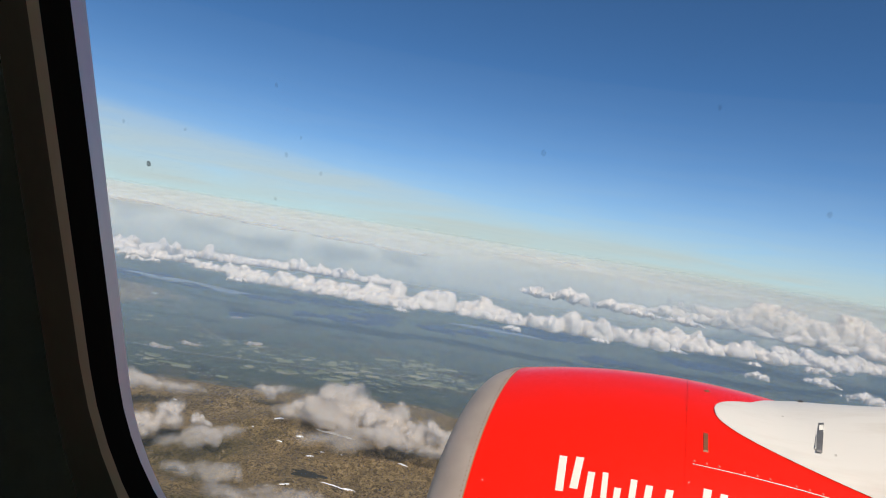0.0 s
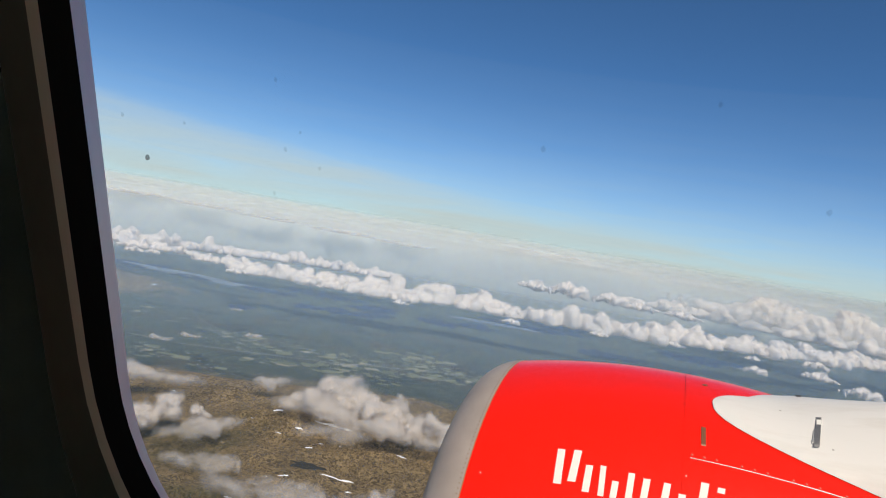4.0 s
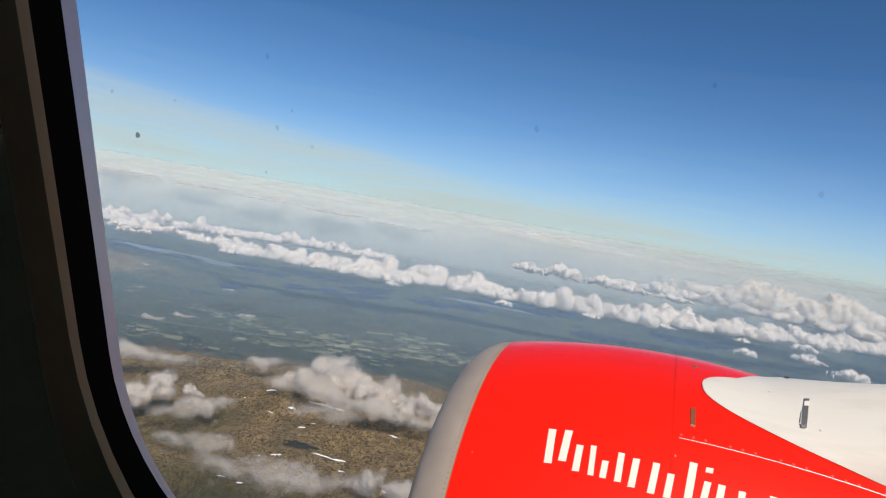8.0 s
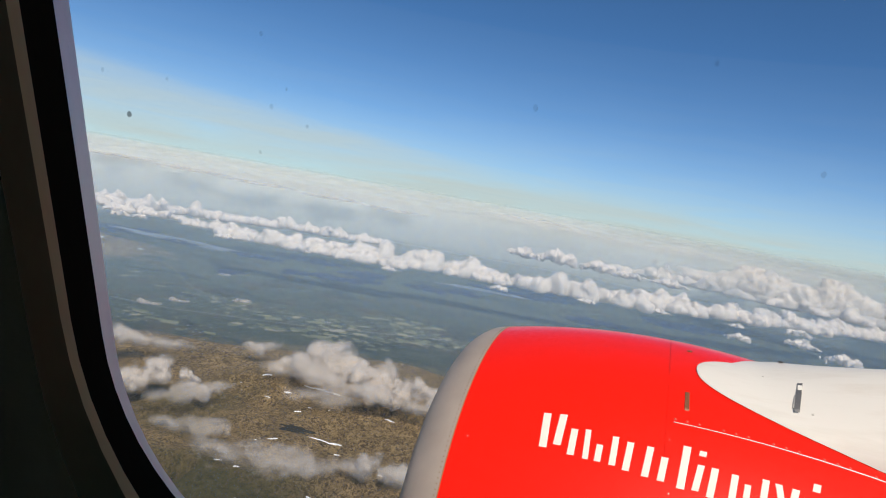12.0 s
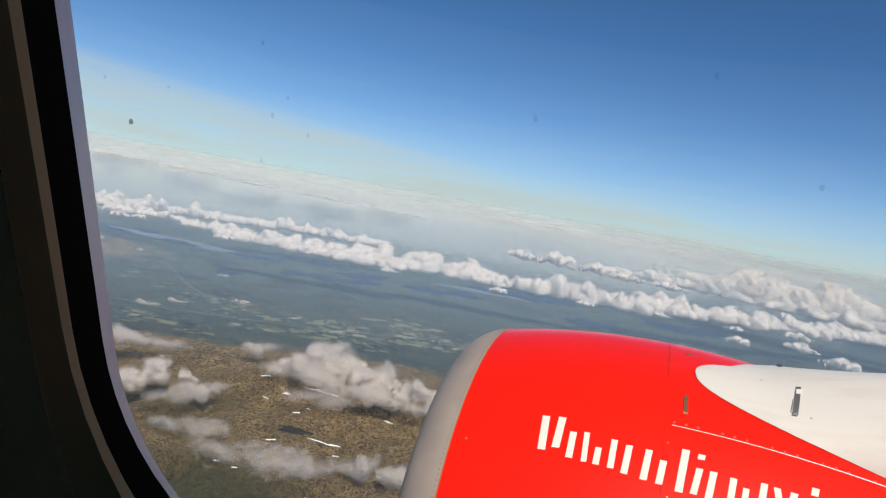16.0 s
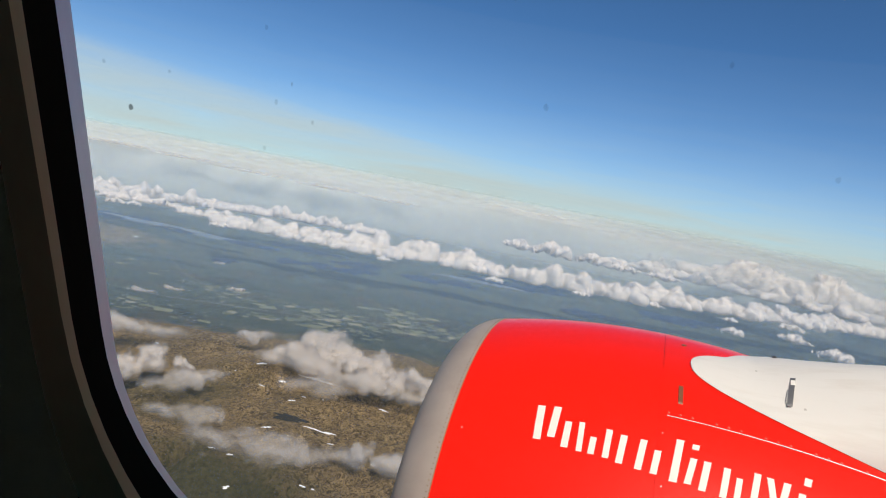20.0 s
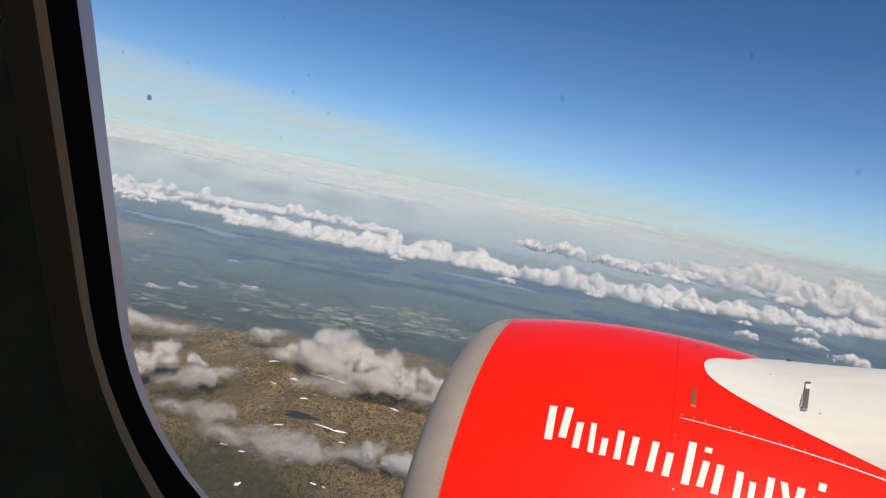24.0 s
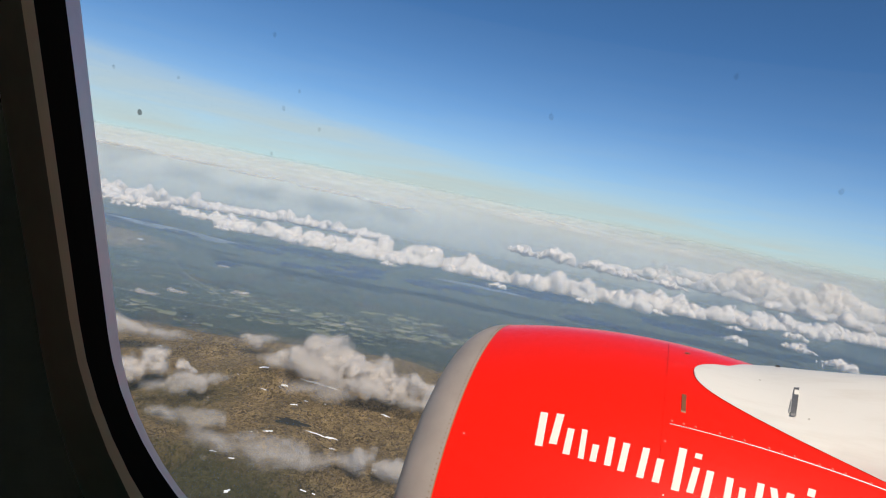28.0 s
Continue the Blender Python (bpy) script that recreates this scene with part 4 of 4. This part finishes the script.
for x in stations:
    far_side, near_side = edges(x)
    for j in range(41):
        u = -1 + j / 20
        verts.append(on_cowl(x, 0.5 * (far_side + near_side) + 0.5 * u * (near_side - far_side), 0.003 + bulge(x, u)))
fairing = part("pylon_fairing", mesh_of("pylon_fairing", verts, grid_faces(91, 41), WHITE), engine, "off-white pylon fairing with a rounded nose")
plate("latch", 1.236, 1.253, 5.3, 14.3, 0.0015, STEEL, fairing, "grey steel latch", -0.026)
plate("latch_button", 1.235, 1.250, 6.3, 8.2, 0.003, LETTER, fairing, "white latch button", -0.004)
plate("latch_handle", 1.220, 1.236, 9.4, 13.4, 0.0025, plain("latch_grey", (0.50, 0.49, 0.47), 0.5, 0.3), fairing, "", -0.013)
plate("access_latch", 0.878, 0.893, 15.0, 20.2, 0.003, LATCH, engine, "brown weathered latch plate")
plate("fairing_stud", 1.206, 1.222, -8.6, -7.4, 0.007, DARK, fairing)
for x, d in ((1.262, 13.9), (1.13, 3.2)):
    plate("smudge", x, x + 0.007, d, d + 0.45, 0.0006, plain("smudge", (0.52, 0.50, 0.45), 0.8), fairing)

# flecks where the red paint is chipped
for x, d, wide in ((0.212, 33.0, 0.003), (0.842, 37.6, 0.004), (0.836, 27.6, 0.003)):
    plate("paint_chip", x, x + wide, d, d + 0.25, 0.0005, LETTER, engine, "pale chip in the red paint")

# lettering reduced to plain upright bars: start and end along the cowl, top and foot in degrees, lean
BARS = ((0.445, 0.470, 26.4, 33.5, 0.006), (0.498, 0.523, 26.2, 32.7, -0.005), (0.542, 0.564, 29.0, 34.2, -0.002), (0.586, 0.604, 28.7, 34.5, 0.002), (0.626, 0.646, 31.3, 34.6, -0.003), (0.671, 0.691, 29.2, 34.8, -0.004),
        (0.716, 0.737, 29.8, 35.3, -0.009), (0.775, 0.796, 29.9, 35.7, -0.012), (0.818, 0.839, 31.4, 35.9, -0.010), (0.880, 0.903, 28.3, 36.5, -0.017), (0.922, 0.942, 31.4, 36.3, -0.017), (0.927, 0.948, 28.6, 29.7, -0.003))
MORE_BARS = ((0.961, 0.982, 31.4, 36.9, -0.016), (1.017, 1.037, 31.7, 37.2, -0.014), (1.052, 1.070, 33.0, 37.0, -0.010), (1.102, 1.122, 31.2, 37.4, -0.018), (1.136, 1.156, 31.4, 37.6, 0.008), (1.183, 1.204, 31.5, 37.8, -0.028),
             (1.223, 1.243, 32.7, 38.1, -0.021), (1.244, 1.265, 29.3, 31.0, -0.007), (1.270, 1.289, 33.9, 38.3, -0.015), (1.321, 1.342, 32.0, 38.5, -0.025), (1.364, 1.384, 32.2, 38.7, -0.030), (1.416, 1.437, 32.4, 38.9, -0.030))
for x0, x1, top, foot, lean in BARS + MORE_BARS:
    plate("lettering_bar", x0, x1, top, foot, 0.0015, LETTER, engine, skew=lean)

# ---- the cabin window ----
EYE = Vector((0.814, -2.551, 1.881))


def opening(depth, left, right, top, bottom, radius, slant=0.0, corner=14):
    """A ring of points round a window opening with round corners, depth metres out from the eye."""
    pts = []
    for cx, cz, start in ((right - radius, top - radius, 0), (left + radius, top - radius, 90), (left + radius, bottom + radius, 180), (right - radius, bottom + radius, 270)):
        for i in range(corner):
            a = radians(start + 90 * i / (corner - 1))
            x, z = cx + radius * math.cos(a), cz + radius * math.sin(a)
            pts.append(tuple(EYE + Vector((x - slant * z, depth, z))))
    return pts


def collar(name, rings, material, parent, label=""):
    verts = [p for r in rings for p in r]
    return part(name, mesh_of(name, verts, grid_faces(len(rings), len(rings[0]), True), material), parent, label)


window = new("window_1")
window.matrix_world = AIRCRAFT
tagged(window, "rounded aircraft cabin window with dark surround", "window", kind="structure")
R_PANEL = opening(0.098, -0.1262, 0.085, 0.175, -0.1480, 0.100, 0.085)
R_BROWN = opening(0.110, -0.1314, 0.083, 0.180, -0.1321, 0.0859, 0.085)
R_TRIM = opening(0.120, -0.1396, 0.083, 0.185, -0.1311, 0.0805, 0.076)
R_DEEP = opening(0.150, -0.1660, 0.086, 0.200, -0.1440, 0.0780, 0.069)
R_GASKET = opening(0.163, -0.1766, 0.088, 0.210, -0.1481, 0.0767, 0.066)
R_BEZEL = opening(0.200, -0.2098, 0.112, 0.250, -0.1782, 0.0894, 0.053)
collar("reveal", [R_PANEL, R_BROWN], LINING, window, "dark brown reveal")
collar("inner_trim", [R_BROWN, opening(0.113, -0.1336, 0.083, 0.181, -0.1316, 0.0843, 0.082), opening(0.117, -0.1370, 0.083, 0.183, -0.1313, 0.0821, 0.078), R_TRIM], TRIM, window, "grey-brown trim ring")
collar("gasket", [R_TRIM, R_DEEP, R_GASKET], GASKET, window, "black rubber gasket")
collar("bezel", [R_GASKET, opening(0.175, -0.1872, 0.096, 0.224, -0.1578, 0.0808, 0.062), opening(0.188, -0.1988, 0.104, 0.237, -0.1683, 0.0853, 0.057), R_BEZEL], BEZEL, window, "pale outer reveal of the window")
pane_ring = opening(0.1645, -0.1779, 0.0892, 0.2118, -0.1493, 0.0773, 0.0655)
pane = part("pane", mesh_of("pane", pane_ring, [tuple(range(len(pane_ring)))], GLASS, False), window, "clear scuffed window pane")
pane.visible_shadow = False


def speck(x, z, size, seed):
    rnd = random.Random(seed)
    c = EYE + Vector((x * 0.993, 0.1638, z * 0.993))
    rim = [tuple(c + Vector((math.cos(k * 0.7) * size * 1.5 * rnd.uniform(0.6, 1.1), 0, math.sin(k * 0.7) * size * 1.5 * rnd.uniform(0.9, 1.5)))) for k in range(9)]
    verts = rim + [tuple(Vector(p) + Vector((0, -0.0003, 0))) for p in rim]
    return mesh_of("dust_speck", verts, [tuple(range(9)), tuple(range(17, 8, -1))] + [(k, (k + 1) % 9, 9 + (k + 1) % 9, 9 + k) for k in range(9)], SPECK if seed == 0 else FAINT, False)


SPECKS = ((-0.1554, -0.0016, 0.0005), (-0.1064, 0.0005, 0.00042), (-0.0333, 0.0001, 0.00045), (-0.1408, 0.0084, 0.0003), (-0.1106, -0.0119, 0.0003), (0.0295, -0.0141, 0.0004), (-0.1087, 0.0197, 0.00036),
          (-0.1015, 0.0051, 0.0003), (-0.0955, -0.0048, 0.00036), (-0.1640, 0.0114, 0.0004), (0.0065, 0.0095, 0.0004))
for i, (x, z, size) in enumerate(SPECKS):
    part("dust_speck", speck(x, z, size, i), pane, "tiny dark dust speck")

# ---- the fuselage round the camera ----
ex, ey, ez = EYE
RADIUS, HALF, BELT = 1.88, 3.2, 12.0
AXIS_Y = ey + 0.2 - RADIUS * math.cos(radians(BELT))
EDGE = RADIUS * math.sin(radians(BELT))
far = opening(0.098, -HALF, HALF, EDGE, -EDGE, 0.02)
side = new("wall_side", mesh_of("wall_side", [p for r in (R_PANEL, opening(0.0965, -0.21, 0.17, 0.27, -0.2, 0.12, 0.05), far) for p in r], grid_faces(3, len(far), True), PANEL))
outer = new("wall_outer", mesh_of("wall_outer", [p for r in (R_BEZEL, opening(0.2, -HALF, HALF, EDGE, -EDGE, 0.02)) for p in r], grid_faces(2, len(far), True), SKIN))


def slab(name, low, high, material):
    (x0, y0, z0), (x1, y1, z1) = low, high
    verts = [(x, y, z) for x in (x0, x1) for y in (y0, y1) for z in (z0, z1)]
    return new(name, mesh_of(name, verts, [(0, 1, 3, 2), (4, 6, 7, 5), (0, 4, 5, 1), (2, 3, 7, 6), (0, 2, 6, 4), (1, 5, 7, 3)], material, False))


def barrel(name, radius, start, end, material, steps=48):
    """Part of the fuselage's round skin, from one angle above outboard to another."""
    verts = []
    for x in (ex - HALF, ex + HALF):
        for i in range(steps + 1):
            a = radians(start + (end - start) * i / steps)
            verts.append((x, AXIS_Y + radius * math.cos(a), ez + radius * math.sin(a)))
    return new(name, mesh_of(name, verts, grid_faces(2, steps + 1), material))


def bulkhead(name, x):
    ring = [(x, AXIS_Y + RADIUS * math.cos(math.pi * i / 36), ez + RADIUS * math.sin(math.pi * i / 36)) for i in range(72)]
    return new(name, mesh_of(name, ring, [tuple(range(72))], CABIN, False))


back_y = AXIS_Y - RADIUS * math.cos(radians(BELT))
pieces = [(side, "dark grey cabin side panel", "wall"), (outer, "white painted fuselage skin", "wall"),
          (barrel("wall_skin_upper", RADIUS, BELT, 180 - BELT, SKIN), "white painted fuselage crown", "wall"),
          (barrel("wall_skin_lower", RADIUS, 180 + BELT, 360 - BELT, SKIN), "white painted fuselage belly", "wall"),
          (barrel("ceiling", RADIUS - 0.1, BELT - 1, 181 - BELT, CABIN), "plain curved cabin ceiling", "ceiling"),
          (slab("floor", (ex - HALF, back_y + 0.35, ez - 1.2), (ex + HALF, ey - 0.2, ez - 1.12), CABIN), "plain cabin floor", "floor"),
          (barrel("wall_lower_lining", RADIUS - 0.1, 179 + BELT, 361 - BELT, CABIN), "plain lower cabin lining", "wall"),
          (bulkhead("wall_front", ex - HALF), "plain cabin partition", "wall"), (bulkhead("wall_rear", ex + HALF), "plain cabin partition", "wall"),
          (slab("wall_far", (ex - HALF, back_y, ez - EDGE), (ex + HALF, back_y + 0.1, ez - 0.17), CABIN), "plain opposite cabin wall", "wall"),
          (slab("wall_far", (ex - HALF, back_y, ez + 0.23), (ex + HALF, back_y + 0.1, ez + EDGE), CABIN), "plain opposite cabin wall", "wall")]
# piers between the windows of the opposite side
for i in range(13):
    x = ex - HALF + 0.52 * i + 0.08
    pieces.append((slab("wall_far", (x - 0.1, back_y, ez - 0.17), (min(x + 0.1, ex + HALF), back_y + 0.1, ez + 0.23), CABIN), "plain pier between cabin windows", "wall"))
for ob, label, category in pieces:
    ob.matrix_world = AIRCRAFT
    tagged(ob, label, category, kind="structure")
